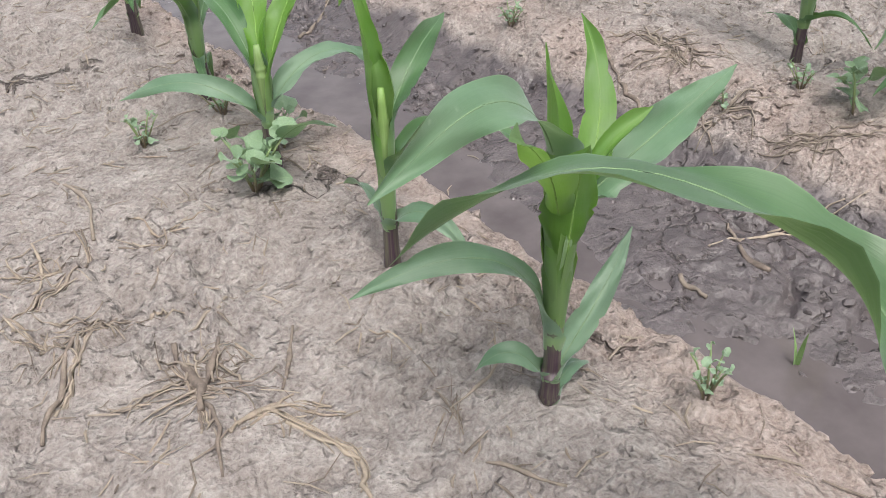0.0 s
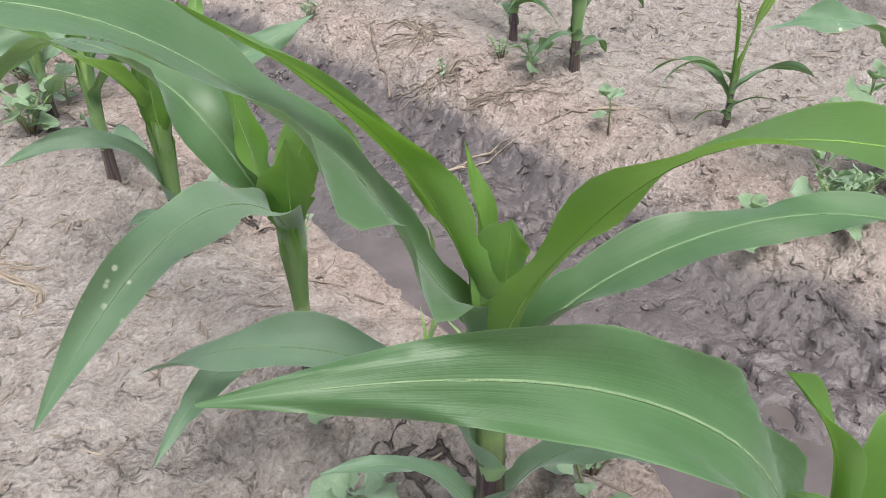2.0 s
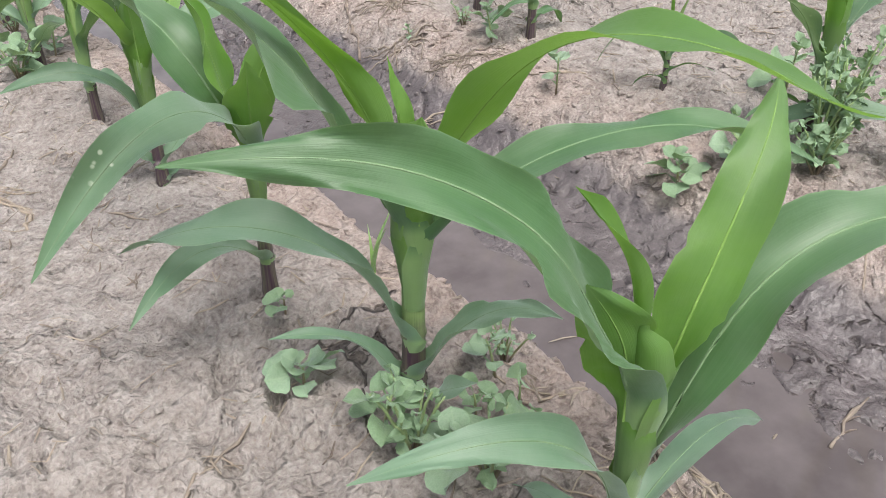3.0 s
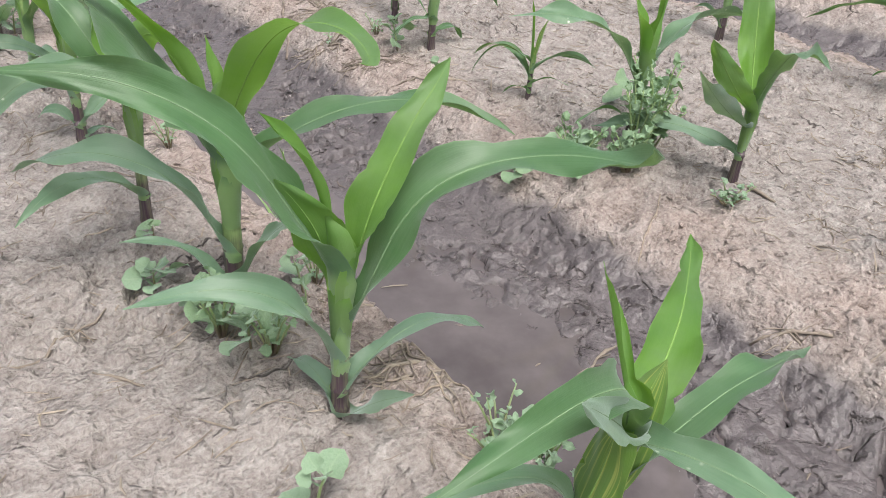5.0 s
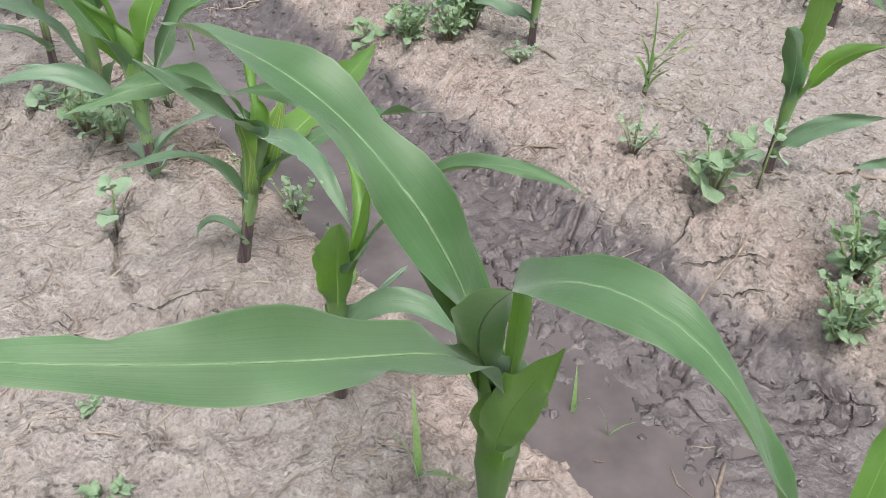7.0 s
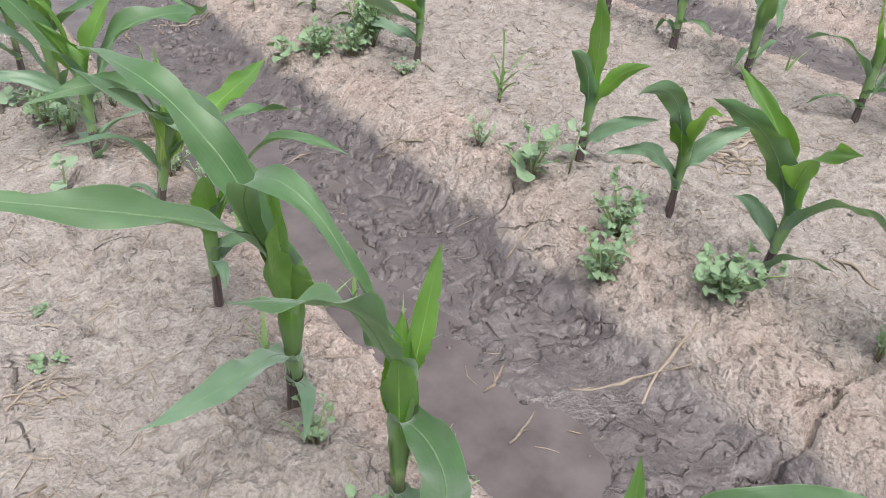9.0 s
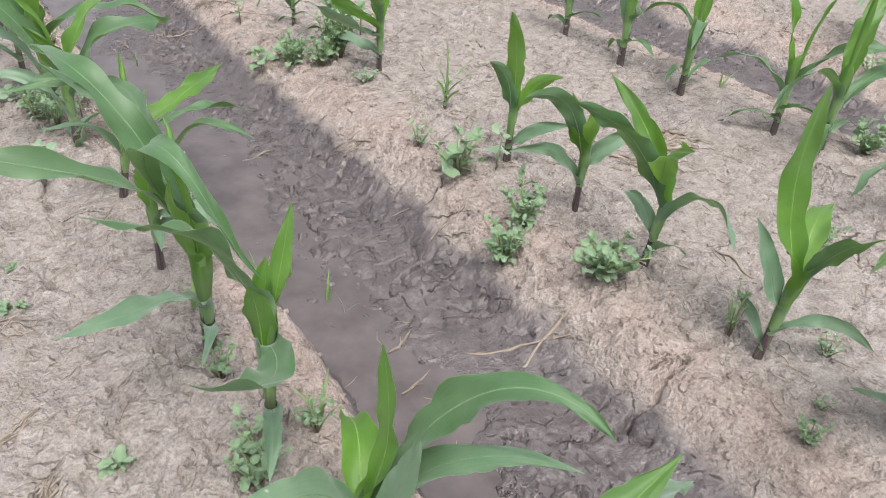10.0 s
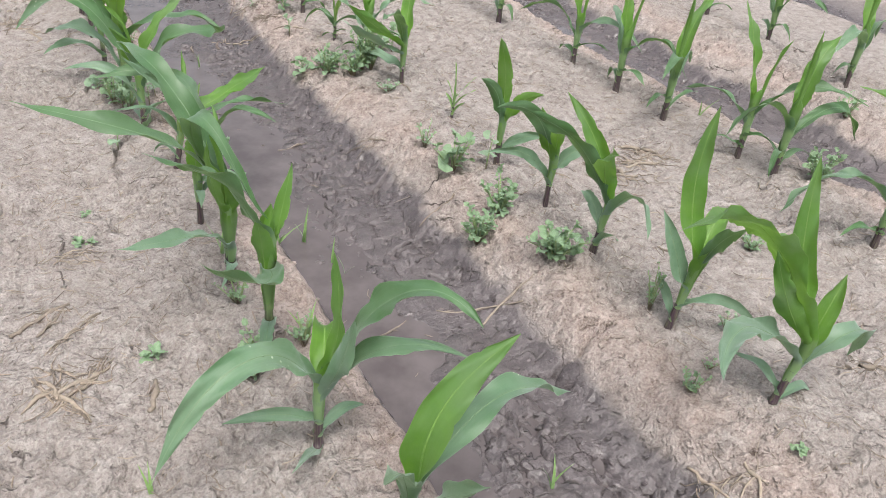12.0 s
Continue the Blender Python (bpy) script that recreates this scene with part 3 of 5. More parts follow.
maize(0.258, 0.045, "maize plant with a long drooping blade and folded leaf", [
    ("s", 0.135, 228, 50, 100, 0.238, 0.031, {"side": -50, "bend": 0.48, "twist": -38}),
    ("o", 0.135, 118, 58, 107, 0.299, 0.044, {"side": 4, "bend": 0.55, "twist": -58, "turn": (0.30, 72), "wave": 0.6}),
    ("n", 0.132, 312, 90, 122, 0.121, 0.030, {"side": -38, "bend": 0.65, "furl": 0.26, "twist": -66}),
    ("n", 0.135, 140, 80, 15, 0.118, 0.034, {"side": 0, "bend": 0.42, "furl": 0.26}),
    ("l", 0.035, 210, 45, 72, 0.167, 0.022, {"side": -4, "bend": 0.58, "twist": -31}),
    ("n", 0.125, 250, 80, 20, 0.085, 0.036, {"furl": 0.3}),
], 118, 0.150, 0.0057, 0.0046, (0, 0), "maize row beside the camera")
maize(0.275, -0.121, "tall maize plant with long arching bright green leaves", [
    ("o", 0.142, 168, 64, 66, 0.350, 0.043, {"side": -10, "bend": 0.59, "twist": -10, "blunt": 3.2, "wave": 0.4, "ruffle": (0.06, 0.46, 0.95)}),
    ("n", 0.175, 163, 67, 32, 0.192, 0.025, {"side": 18, "bend": 0.45, "furl": 0.26, "twist": 30}),
    ("n", 0.174, 93, 89, 33, 0.065, 0.016, {"side": 2, "bend": 0.48, "furl": 0.85}),
    ("n", 0.144, 252, 63, 125, 0.335, 0.032, {"side": -32, "bend": 0.59, "soft": 0.14, "sway": 41, "rear": 88, "furl": 0.2, "twist": -27, "turn": (0.38, 25), "wave": 0.6}),
    ("o", 0.126, 330, 45, 50, 0.254, 0.033, {"side": -20, "bend": 0.44, "soft": 0.22, "rear": -20, "twist": 12}),
    ("l", 0.054, 158, 71, 102, 0.241, 0.031, {"side": -39, "bend": 0.43}),
    ("l", 0.014, 152, 58, 62, 0.112, 0.016, {"side": 1, "bend": 0.52, "twist": -14}),
    ("l", 0.024, 296, 61, 39, 0.164, 0.021, {"side": -39, "bend": 0.54, "twist": 33}),
    ("l", 0.002, 260, 43, 2, 0.099, 0.016, {"side": 4, "bend": 0.45, "twist": 25}),
    ("n", 0.140, 250, 82, 10, 0.075, 0.036, {"furl": 0.35}),
], 119, 0.170, 0.00798, 0.0064, (0, 0), "maize row beside the camera")
maize(0.274, -0.295, "sturdy maize plant with broad upright leaves above a low weed", [
    ("o", 0.136, 174, 64, 70, 0.259, 0.034, {"side": -28, "bend": 0.64, "twist": -48}),
    ("n", 0.162, 162, 78, 34, 0.104, 0.016, {"side": 2, "bend": 0.47, "furl": 0.85}),
    ("n", 0.139, 347, 71, 50, 0.167, 0.032, {"side": 45, "bend": 0.54, "furl": 0.26, "twist": 19}),
    ("o", 0.086, 336, 71, 76, 0.331, 0.038, {"side": -146, "bend": 0.36, "soft": 0.09, "sway": 64, "rear": 49, "twist": 20}),
    ("l", 0.057, 171, 70, 89, 0.179, 0.023, {"side": -22, "bend": 0.47, "twist": -23}),
    ("l", 0.027, 0, 42, 79, 0.161, 0.021, {"side": -1, "bend": 0.43, "twist": -7}),
    ("l", 0.010, 95, 30, 74, 0.089, 0.016, {"side": -6, "bend": 0.44, "twist": 18}),
    ("l", 0.002, 275, 48, 9, 0.109, 0.016, {"side": -0, "bend": 0.46, "twist": 41}),
    ("n", 0.114, 165, 84, 35, 0.107, 0.037, {"side": 8, "bend": 0.44, "furl": 0.26, "twist": 75}),
], 120, 0.150, 0.00684, 0.0055, (0, 0), "maize row beside the camera")
maize(0.289, -0.5, "leaning maize plant with a yellow-striped whorl", [
    ("o", 0.143, 192, 61, 73, 0.192, 0.025, {"side": -13, "bend": 0.41, "twist": -35}),
    ("s", 0.138, 200, 43, 6, 0.161, 0.021, {"side": -12, "bend": 0.41, "twist": -57}),
    ("n", 0.154, 94, 49, 2, 0.079, 0.016, {"side": -4, "bend": 0.45, "furl": 0.85}),
    ("n", 0.101, 18, 21, 15, 0.211, 0.034, {"side": 22, "bend": 0.44, "furl": 0.26, "twist": 19}),
    ("s", 0.135, 270, 25, 66, 0.157, 0.020, {"side": 11, "bend": 0.50, "twist": 24}),
    ("o", 0.093, 352, 31, 48, 0.208, 0.027, {"side": 13, "bend": 0.42, "twist": -16}),
    ("s", 0.070, 165, 59, 76, 0.144, 0.019, {"side": -5, "bend": 0.49, "twist": -10}),
    ("l", 0.027, 139, 50, 119, 0.064, 0.016, {"side": 5, "bend": 0.52, "twist": -9}),
    ("p", 0.075, 20, 80, 12, 0.095, 0.034, {"furl": 0.3}),
    ("p", 0.070, 190, 80, 10, 0.090, 0.032, {"furl": 0.3}),
], 121, 0.140, 0.0057, 0.0046, (0.16, -0.1), "maize row beside the camera")
maize(0.28, -0.7, "short maize plant with a bright furled whorl", [
    ("n", 0.103, 23, 41, 9, 0.125, 0.017, {"side": 69, "bend": 0.45, "furl": 0.85}),
    ("n", 0.110, 338, 62, -21, 0.093, 0.016, {"side": 6, "bend": 0.45, "furl": 0.85}),
    ("o", 0.123, 307, 62, 77, 0.219, 0.018, {"side": -8, "bend": 0.69, "twist": 10}),
    ("s", 0.078, 320, 46, 100, 0.123, 0.020, {"side": 0, "bend": 0.44, "twist": 47}),
    ("l", 0.057, 4, 44, 42, 0.086, 0.016, {"side": 19, "bend": 0.42, "twist": -10}),
    ("l", 0.061, 268, 48, 95, 0.064, 0.016, {"side": -16, "bend": 0.49}),
    ("n", 0.090, 250, 82, 14, 0.095, 0.036, {"furl": 0.35}),
], 122, 0.130, 0.0057, 0.0046, (0, 0), "maize row beside the camera")
maize(0.277, -0.887, "maize plant with very broad leaves and ragged edges", [
    ("o", 0.181, 171, 75, 98, 0.323, 0.035, {"side": -93, "bend": 0.56, "twist": -70, "turn": (0.40, 74), "wave": 0.6}),
    ("o", 0.149, 143, 85, 76, 0.315, 0.032, {"side": -13, "bend": 0.28, "soft": 0.07, "sway": -51, "rear": -27, "twist": -40}),
    ("o", 0.179, 212, 54, 34, 0.314, 0.033, {"side": -73, "bend": 0.33, "sway": 11, "rear": -17, "twist": -22}),
    ("o", 0.184, 194, 57, 149, 0.344, 0.025, {"side": 138, "bend": 0.58, "soft": 0.07, "sway": 11, "rear": 41, "twist": 12}),
    ("n", 0.150, 150, 80, 20, 0.110, 0.036, {"side": -31, "bend": 0.39, "furl": 0.26}),
    ("n", 0.161, 231, 79, 20, 0.136, 0.016, {"side": -8, "bend": 0.46, "furl": 0.85}),
    ("l", 0.067, 235, 55, 46, 0.230, 0.030, {"side": -45, "bend": 0.28}),
    ("l", 0.039, 263, 39, 48, 0.112, 0.016, {"side": -31, "bend": 0.45, "twist": 11}),
    ("n", 0.131, 222, 59, -2, 0.162, 0.026, {"side": 36, "bend": 0.45, "furl": 0.26, "twist": -34}),
    ("n", 0.120, 245, 78, 20, 0.090, 0.042, {"furl": 0.3}),
], 162, 0.165, 0.00798, 0.0064, (0, 0), "maize row beside the camera")
maize(0.278, -1.06, "maize plant with a curled lower leaf at the furrow edge", [
    ("o", 0.187, 197, 65, 36, 0.227, 0.036, {"side": 7, "bend": 0.42}),
    ("n", 0.156, 20, 71, 3, 0.119, 0.020, {"side": 4, "bend": 0.45, "furl": 0.26, "twist": 25}),
    ("n", 0.126, 222, 83, 15, 0.095, 0.030, {"side": -0, "bend": 0.45, "furl": 0.26, "twist": 16}),
    ("o", 0.135, 262, 24, -22, 0.257, 0.033, {"side": -61, "bend": 0.63, "twist": 6}),
    ("l", 0.049, 253, 38, 66, 0.111, 0.020, {"side": -15, "bend": 0.44}),
    ("n", 0.115, 60, 82, 14, 0.10, 0.036, {"furl": 0.35}),
], 163, 0.167, 0.00646, 0.0052, (0, 0), "maize row beside the camera")
maize(0.274, -1.248, "maize plant with a long drooping leaf and spiked whorl", [
    ("s", 0.106, 195, 66, 123, 0.277, 0.036, {"side": 4, "bend": 0.44, "twist": -37}),
    ("n", 0.122, 333, 74, -21, 0.161, 0.021, {"side": -1, "bend": 0.44, "furl": 0.26, "twist": 57}),
    ("o", 0.108, 332, 67, 106, 0.273, 0.035, {"side": -38, "bend": 0.83, "twist": 27}),
    ("s", 0.079, 332, 63, 65, 0.218, 0.028, {"side": -26, "bend": 0.56, "twist": 14}),
    ("l", 0.047, 179, 35, 38, 0.118, 0.017, {"side": -5, "bend": 0.45, "twist": -48}),
    ("l", 0.027, 15, 37, 71, 0.077, 0.016, {"side": 1, "bend": 0.46, "twist": 22}),
    ("l", 0.002, 238, 40, 15, 0.121, 0.016, {"side": -11, "bend": 0.45, "twist": 6}),
    ("n", 0.092, 59, 49, 95, 0.148, 0.034, {"side": 18, "bend": 0.43, "furl": 0.26}),
    ("s", 0.090, 286, 60, -15, 0.149, 0.026, {"side": -1, "bend": 0.44, "twist": -61}),
], 164, 0.110, 0.0057, 0.0046, (0, 0), "maize row beside the camera")
maize(0.3, -1.425, "maize plant with streaked bright leaves over the furrow", [
    ("n", 0.121, 4, 87, 56, 0.204, 0.042, {"side": -7, "bend": 0.48, "furl": 0.26, "twist": 42}),
    ("s", 0.115, 17, 44, 80, 0.295, 0.038, {"side": -6, "bend": 0.37, "twist": -5}),
    ("o", 0.098, 229, 69, 31, 0.223, 0.029, {"side": 0, "bend": 0.46}),
    ("o", 0.091, 266, 55, 4, 0.216, 0.028, {"side": -0, "bend": 0.45, "twist": 33}),
], 165, 0.120, 0.00608, 0.0049, (0.0, 0.0), "maize row beside the camera")
maize(0.888, -1.417, "leaning maize plant with a tall upright leaf across the furrow", [
    ("n", 0.124, 104, 54, -20, 0.248, 0.035, {"side": -5, "bend": 0.41, "furl": 0.26, "twist": -61}),
    ("n", 0.123, 155, 54, 53, 0.425, 0.048, {"side": 36, "bend": 0.65, "furl": 0.26, "twist": 32}),
    ("l", 0.082, 157, 40, 37, 0.326, 0.042, {"side": 68, "bend": 0.48, "twist": -8}),
    ("l", 0.062, 337, 69, 133, 0.240, 0.031, {"side": 57, "bend": 0.36, "twist": -11}),
    ("l", 0.022, 96, 35, 59, 0.090, 0.016, {"side": -2, "bend": 0.46, "twist": -28}),
    ("l", 0.002, 360, 33, 85, 0.110, 0.016, {"side": 0, "bend": 0.43, "twist": 15}),
    ("n", 0.110, 166, 45, -9, 0.215, 0.034, {"side": 4, "bend": 0.45, "furl": 0.26, "twist": 75}),
    ("n", 0.09, 30, 80, 14, 0.12, 0.04, {"furl": 0.35}),
], 114, 0.125, 0.00608, 0.0049, (0.1, -0.07), "maize row across the furrow")
maize(0.865, -1.226, "leaning maize plant with a tall nodding leaf on the far bed", [
    ("n", 0.124, 121, 64, -24, 0.243, 0.038, {"side": -4, "bend": 0.56, "furl": 0.26, "twist": -71}),
    ("o", 0.119, 235, 68, 30, 0.157, 0.025, {"side": 6, "bend": 0.45, "twist": -36}),
    ("l", 0.077, 139, 60, 6, 0.143, 0.028, {"side": -1, "bend": 0.46, "twist": -75}),
    ("l", 0.045, 308, 48, 82, 0.136, 0.018, {"side": 2, "bend": 0.39, "twist": 58}),
    ("l", 0.021, 85, 44, 27, 0.080, 0.016, {"side": -4, "bend": 0.46, "twist": -37}),
    ("n", 0.125, 47, 56, 59, 0.130, 0.035, {"side": -41, "bend": 0.46, "furl": 0.26, "twist": 8}),
    ("n", 0.09, 250, 80, 14, 0.10, 0.036, {"furl": 0.35}),
], 115, 0.125, 0.00608, 0.0049, (0.12, -0.05), "maize row across the furrow")
maize(0.887, -1.006, "small maize plant with thin arching leaves on the far bed", [
    ("n", 0.110, 125, 66, 27, 0.205, 0.033, {"side": -1, "bend": 0.50, "furl": 0.26, "twist": -66}),
    ("n", 0.108, 177, 62, 37, 0.206, 0.038, {"side": 73, "bend": 0.54, "furl": 0.26, "twist": 36}),
    ("o", 0.098, 160, 61, 37, 0.275, 0.036, {"side": 12, "bend": 0.49, "twist": 51}),
    ("l", 0.078, 256, 63, 91, 0.215, 0.028, {"side": -17, "bend": 0.52, "twist": -34}),
    ("l", 0.049, 86, 49, 64, 0.101, 0.023, {"side": -11, "bend": 0.49, "twist": -35}),
    ("l", 0.021, 242, 54, 41, 0.132, 0.017, {"side": -1, "bend": 0.47, "twist": -29}),
], 116, 0.110, 0.00608, 0.0049, (0.07, -0.05), "maize row across the furrow")
maize(0.9, -0.84, "small maize plant beside a green weed clump", [
    ("o", 0.103, 183, 64, 59, 0.221, 0.031, {"side": 10, "bend": 0.56, "twist": 71}),
    ("l", 0.072, 330, 63, 55, 0.116, 0.028, {"side": 4, "bend": 0.45, "twist": 63}),
    ("l", 0.044, 164, 62, 69, 0.163, 0.024, {"side": 3, "bend": 0.51, "twist": -75}),
    ("n", 0.106, 228, 66, 48, 0.166, 0.027, {"side": -0, "bend": 0.46, "furl": 0.26, "twist": 4}),
    ("n", 0.093, 183, 66, 1, 0.124, 0.032, {"side": 2, "bend": 0.45, "furl": 0.26, "twist": 58}),
], 117, 0.100, 0.00608, 0.0049, (0, 0), "maize row across the furrow")
maize(0.905, -0.655, "slim maize plant next to a round-leaved weed", [
    ("n", 0.128, 213, 82, 25, 0.166, 0.032, {"side": -7, "bend": 0.46, "furl": 0.26, "twist": 28}),
    ("n", 0.093, 303, 69, 50, 0.117, 0.030, {"side": -1, "bend": 0.55, "furl": 0.26, "twist": -75}),
    ("o", 0.102, 189, 78, 48, 0.125, 0.028, {"side": -1, "bend": 0.47, "twist": 61}),
    ("l", 0.031, 303, 51, 38, 0.125, 0.024, {"side": 1, "bend": 0.46, "twist": 75}),
], 118, 0.120, 0.00608, 0.0049, (0, 0), "maize row across the furrow")
maize(0.9, -0.218, "maize plant with a yellowish whorl beside bushy weeds", [
    ("n", 0.094, 184, 35, -2, 0.196, 0.032, {"side": 7, "bend": 0.45, "furl": 0.26, "twist": 61}),
    ("n", 0.094, 59, 64, 5, 0.217, 0.041, {"side": -13, "bend": 0.46, "furl": 0.26, "twist": -19}),
    ("o", 0.110, 226, 60, 59, 0.221, 0.029, {"side": -0, "bend": 0.45, "twist": 11}),
    ("l", 0.037, 110, 20, 44, 0.206, 0.027, {"side": -5, "bend": 0.36, "twist": -30}),
    ("l", 0.075, 188, 26, -8, 0.218, 0.028, {"side": 4, "bend": 0.44, "twist": 28}),
], 120, 0.110, 0.00608, 0.0049, (0, 0), "maize row across the furrow")
for i, (px, py, sz, az, nl) in enumerate(((0.30, 1.122, 0.8, 80, 6), (0.285, 0.852, 0.75, 60, 6))):
    maize(px, py, "young maize plant farther along the row", some_leaves(100 + i, sz, az, nl), i, 0.15 * sz, 0.007, 0.006, group="maize row beside the camera")
for i, (px, py, sz, az, nl) in enumerate(((0.86, 0.352, 0.8, 20, 6), (0.895, 0.507, 0.8, 80, 6), (0.865, 0.86, 0.8, 50, 6), (0.875, -0.07, 0.85, 170, 6), (0.863, 0.117, 0.42, 140, 7))):
    maize(px, py, "young maize plant on the bed across the furrow", some_leaves(200 + i, sz, az, nl, pale=0.6 if i == 4 else 0.0), 50 + i, 0.16 * sz, 0.0075 * sz + 0.001, 0.0055 * sz, group="maize row across the furrow")
for i, (px, py, sz, az) in enumerate(((1.433, -1.187, 0.95, 160), (1.467, -0.905, 0.9, 10), (1.458, -0.808, 0.85, 120), (1.435, -0.585, 0.85, 20), (1.437, -0.40, 0.85, 90),
                                      (1.455, -0.189, 0.75, 110), (1.44, 0.18, 0.8, 80), (2.155, -0.566, 0.95, 30), (2.25, -0.19, 0.85, 80), (2.24, 0.078, 0.8, 20))):
    maize(px, py, "young maize plant in a farther row of the field", some_leaves(300 + i, sz, az), 80 + i, 0.16 * sz, 0.0075, 0.006, group="farther maize rows")


# ---- weeds ----
def blade_mesh(length, width, kind, seed):
    """A small leaf along +y from the origin: 'round', 'oval' or 'grass', with a fold along the middle and a slight arch."""
    rng = random.Random(seed)
    bm = bmesh.new()
    uv = bm.loops.layers.uv.new("UVMap")
    rows, cols = (10, 6) if kind != "grass" else (12, 2)
    grid = []
    ph = rng.uniform(0, 6.28)
    stem = 0.42 if kind == "round" else 0.24
    for i in range(rows + 1):
        t = i / rows
        if kind == "grass":
            w, y, z = width / 2 * (1 - t ** 1.6) * (0.7 + 0.3 * min(1, t * 5)) + 0.0002, length * t, 0.0
            z = -0.25 * length * t ** 2.2 * rng.uniform(0.95, 1.05)
        else:
            v = max(0.0, (t - stem) / (1 - stem))
            body = math.sin(math.pi * v ** (0.72 if kind == "round" else 0.62)) ** (0.55 if kind == "round" else 0.62)
            w, y = 0.012 + width / 2 * body * (1 + (0.07 if kind == "round" else 0.16) * math.sin(11 * v + ph)), length * t
            z = 0.05 * length * math.sin(3.1 * t) - 0.16 * length * t * t
        row = []
        for j in range(cols + 1):
            x = 2 * j / cols - 1
            wobble = (0.09 if kind == "round" else 0.17) * width * math.sin(9 * t + ph + 2 * x) * abs(x) if kind != "grass" else 0
            row.append(bm.verts.new((x * w, y, z + 0.22 * w * abs(x) + wobble)))
        grid.append(row)
    for i in range(rows):
        for j in range(cols):
            f = bm.faces.new((grid[i][j], grid[i][j + 1], grid[i + 1][j + 1], grid[i + 1][j]))
            for loop, (di, dj) in zip(f.loops, ((0, 0), (0, 1), (1, 1), (1, 0))):
                loop[uv].uv = ((j + dj) / cols, (i + di) / rows * length * 10)
    return bm


def tube(bm, points, radii, sides=6):
    prev = None
    for i, p in enumerate(points):
        d = (points[min(i + 1, len(points) - 1)] - points[max(i - 1, 0)]).normalized()
        u = d.orthogonal().normalized()
        v = d.cross(u)
        ring = [bm.verts.new(p + (u * math.cos(6.2832 * k / sides) + v * math.sin(6.2832 * k / sides)) * radii[i]) for k in range(sides)]
        if prev:
            for k in range(sides):
                bm.faces.new((prev[k], prev[(k + 1) % sides], ring[(k + 1) % sides], ring[k]))
        else:
            bm.faces.new(ring[::-1])
        prev = ring
    bm.faces.new(prev)


BLADES = {
    ("round", 0): [mesh_from("leaf", blade_mesh(1.0, 0.86, "round", i), WEED_LEAF) for i in range(3)],
    ("round", 1): [mesh_from("leaf", blade_mesh(1.0, 0.80, "round", i), WEED_GREY) for i in range(3)],
    ("oval", 0): [mesh_from("leaf", blade_mesh(1.0, 0.56, "oval", i), WEED_LEAF) for i in range(3)],
    ("oval", 1): [mesh_from("leaf", blade_mesh(1.0, 0.56, "oval", i), WEED_GREY) for i in range(3)],
    ("grass", 0): [mesh_from("blade", blade_mesh(1.0, 0.10, "grass", i), GRASS) for i in range(3)],
}


def weed(x, y, size, label, shape="round", grey=0, leaves=9, upright=0.4, seed=1, category="weed"):
    """A low weed: a short branching stem with leaves all round, the younger ones smaller and steeper."""
    rng = random.Random(seed)
    plant = new("weed")
    plant.location = (x, y, ground_z(x, y) - 0.002)
    tagged(plant, label, category, "weeds among the maize")
    meshes = BLADES[(shape, grey)]
    tall = size * upright * 1.5
    branches = 1 if leaves <= 11 else 5 + leaves // 12
    for b in range(branches):
        if branches == 1:
            way = Vector((rng.uniform(-0.2, 0.2), rng.uniform(-0.2, 0.2), 1.0)) * tall
        else:
            turn, rise = 6.283 * (b + rng.random() * 0.6) / branches, rng.uniform(0.35, 1.15)
            reach = size * rng.uniform(0.5, 0.95)
            way = Vector((math.cos(turn) * reach * 0.75 * math.cos(rise), math.sin(turn) * reach * 0.75 * math.cos(rise), tall * rng.uniform(0.5, 1.0)))
        bm = bmesh.new()
        thick = size * (0.022 if branches == 1 else 0.014) + 0.0005
        tube(bm, [way * t + Vector((0, 0, 0.18 * way.z * math.sin(3.14 * t) - 0.006 * (1 - t))) for t in (0, 0.35, 0.7, 1.0)], [thick, thick * 0.9, thick * 0.7, thick * 0.45])
        part("stem", bm, WEED_STEM, plant)
        count = max(4, leaves // branches)
        for i in range(count):
            t = (i + 0.6) / count
            az = 137.5 * i + 70 * b + rng.uniform(-25, 25)
            p = way * (0.15 + 0.85 * t) + Vector((0, 0, 0.18 * way.z * math.sin(3.14 * t)))
            ln = size * (0.50 - 0.24 * t) * rng.uniform(0.6, 1.25) * (1.5 if shape == "round" else 1.0) * (1.0 if branches == 1 else 0.60)
            rise = 8 + 55 * t * (0.5 + min(upright, 0.7)) + rng.uniform(-14, 14)
            ob = new("leaf", meshes[i % 3])
            ob.parent = plant
            ob.matrix_local = Matrix.LocRotScale(p, Euler((radians(rise), radians(rng.uniform(-42, 42)), radians(az))), Vector((ln, ln, ln)))
    return plant


def grass_tuft(x, y, height, blades, label, seed=1, spread=0.35):
    rng = random.Random(seed)
    plant = new("grass_seedling")
    plant.location = (x, y, max(ground_z(x, y), WATER_Z) - 0.003)
    tagged(plant, label, "grass", "weeds among the maize")
    for i in range(blades):
        ob = new("blade", BLADES[("grass", 0)][i % 3])
        ob.parent = plant
        ln = height * rng.uniform(0.6, 1.1) * (1.0 if i else 1.15)
        rise = 84 - 75 * spread * rng.random() * (i > 0)
        ob.matrix_local = Matrix.LocRotScale(Vector((rng.uniform(-1, 1) * 0.002, rng.uniform(-1, 1) * 0.002, 0.10 * height * i / blades)), Euler((radians(rise), 0, radians(rng.uniform(0, 360)))), Vector((ln, ln, ln)))
    return plant


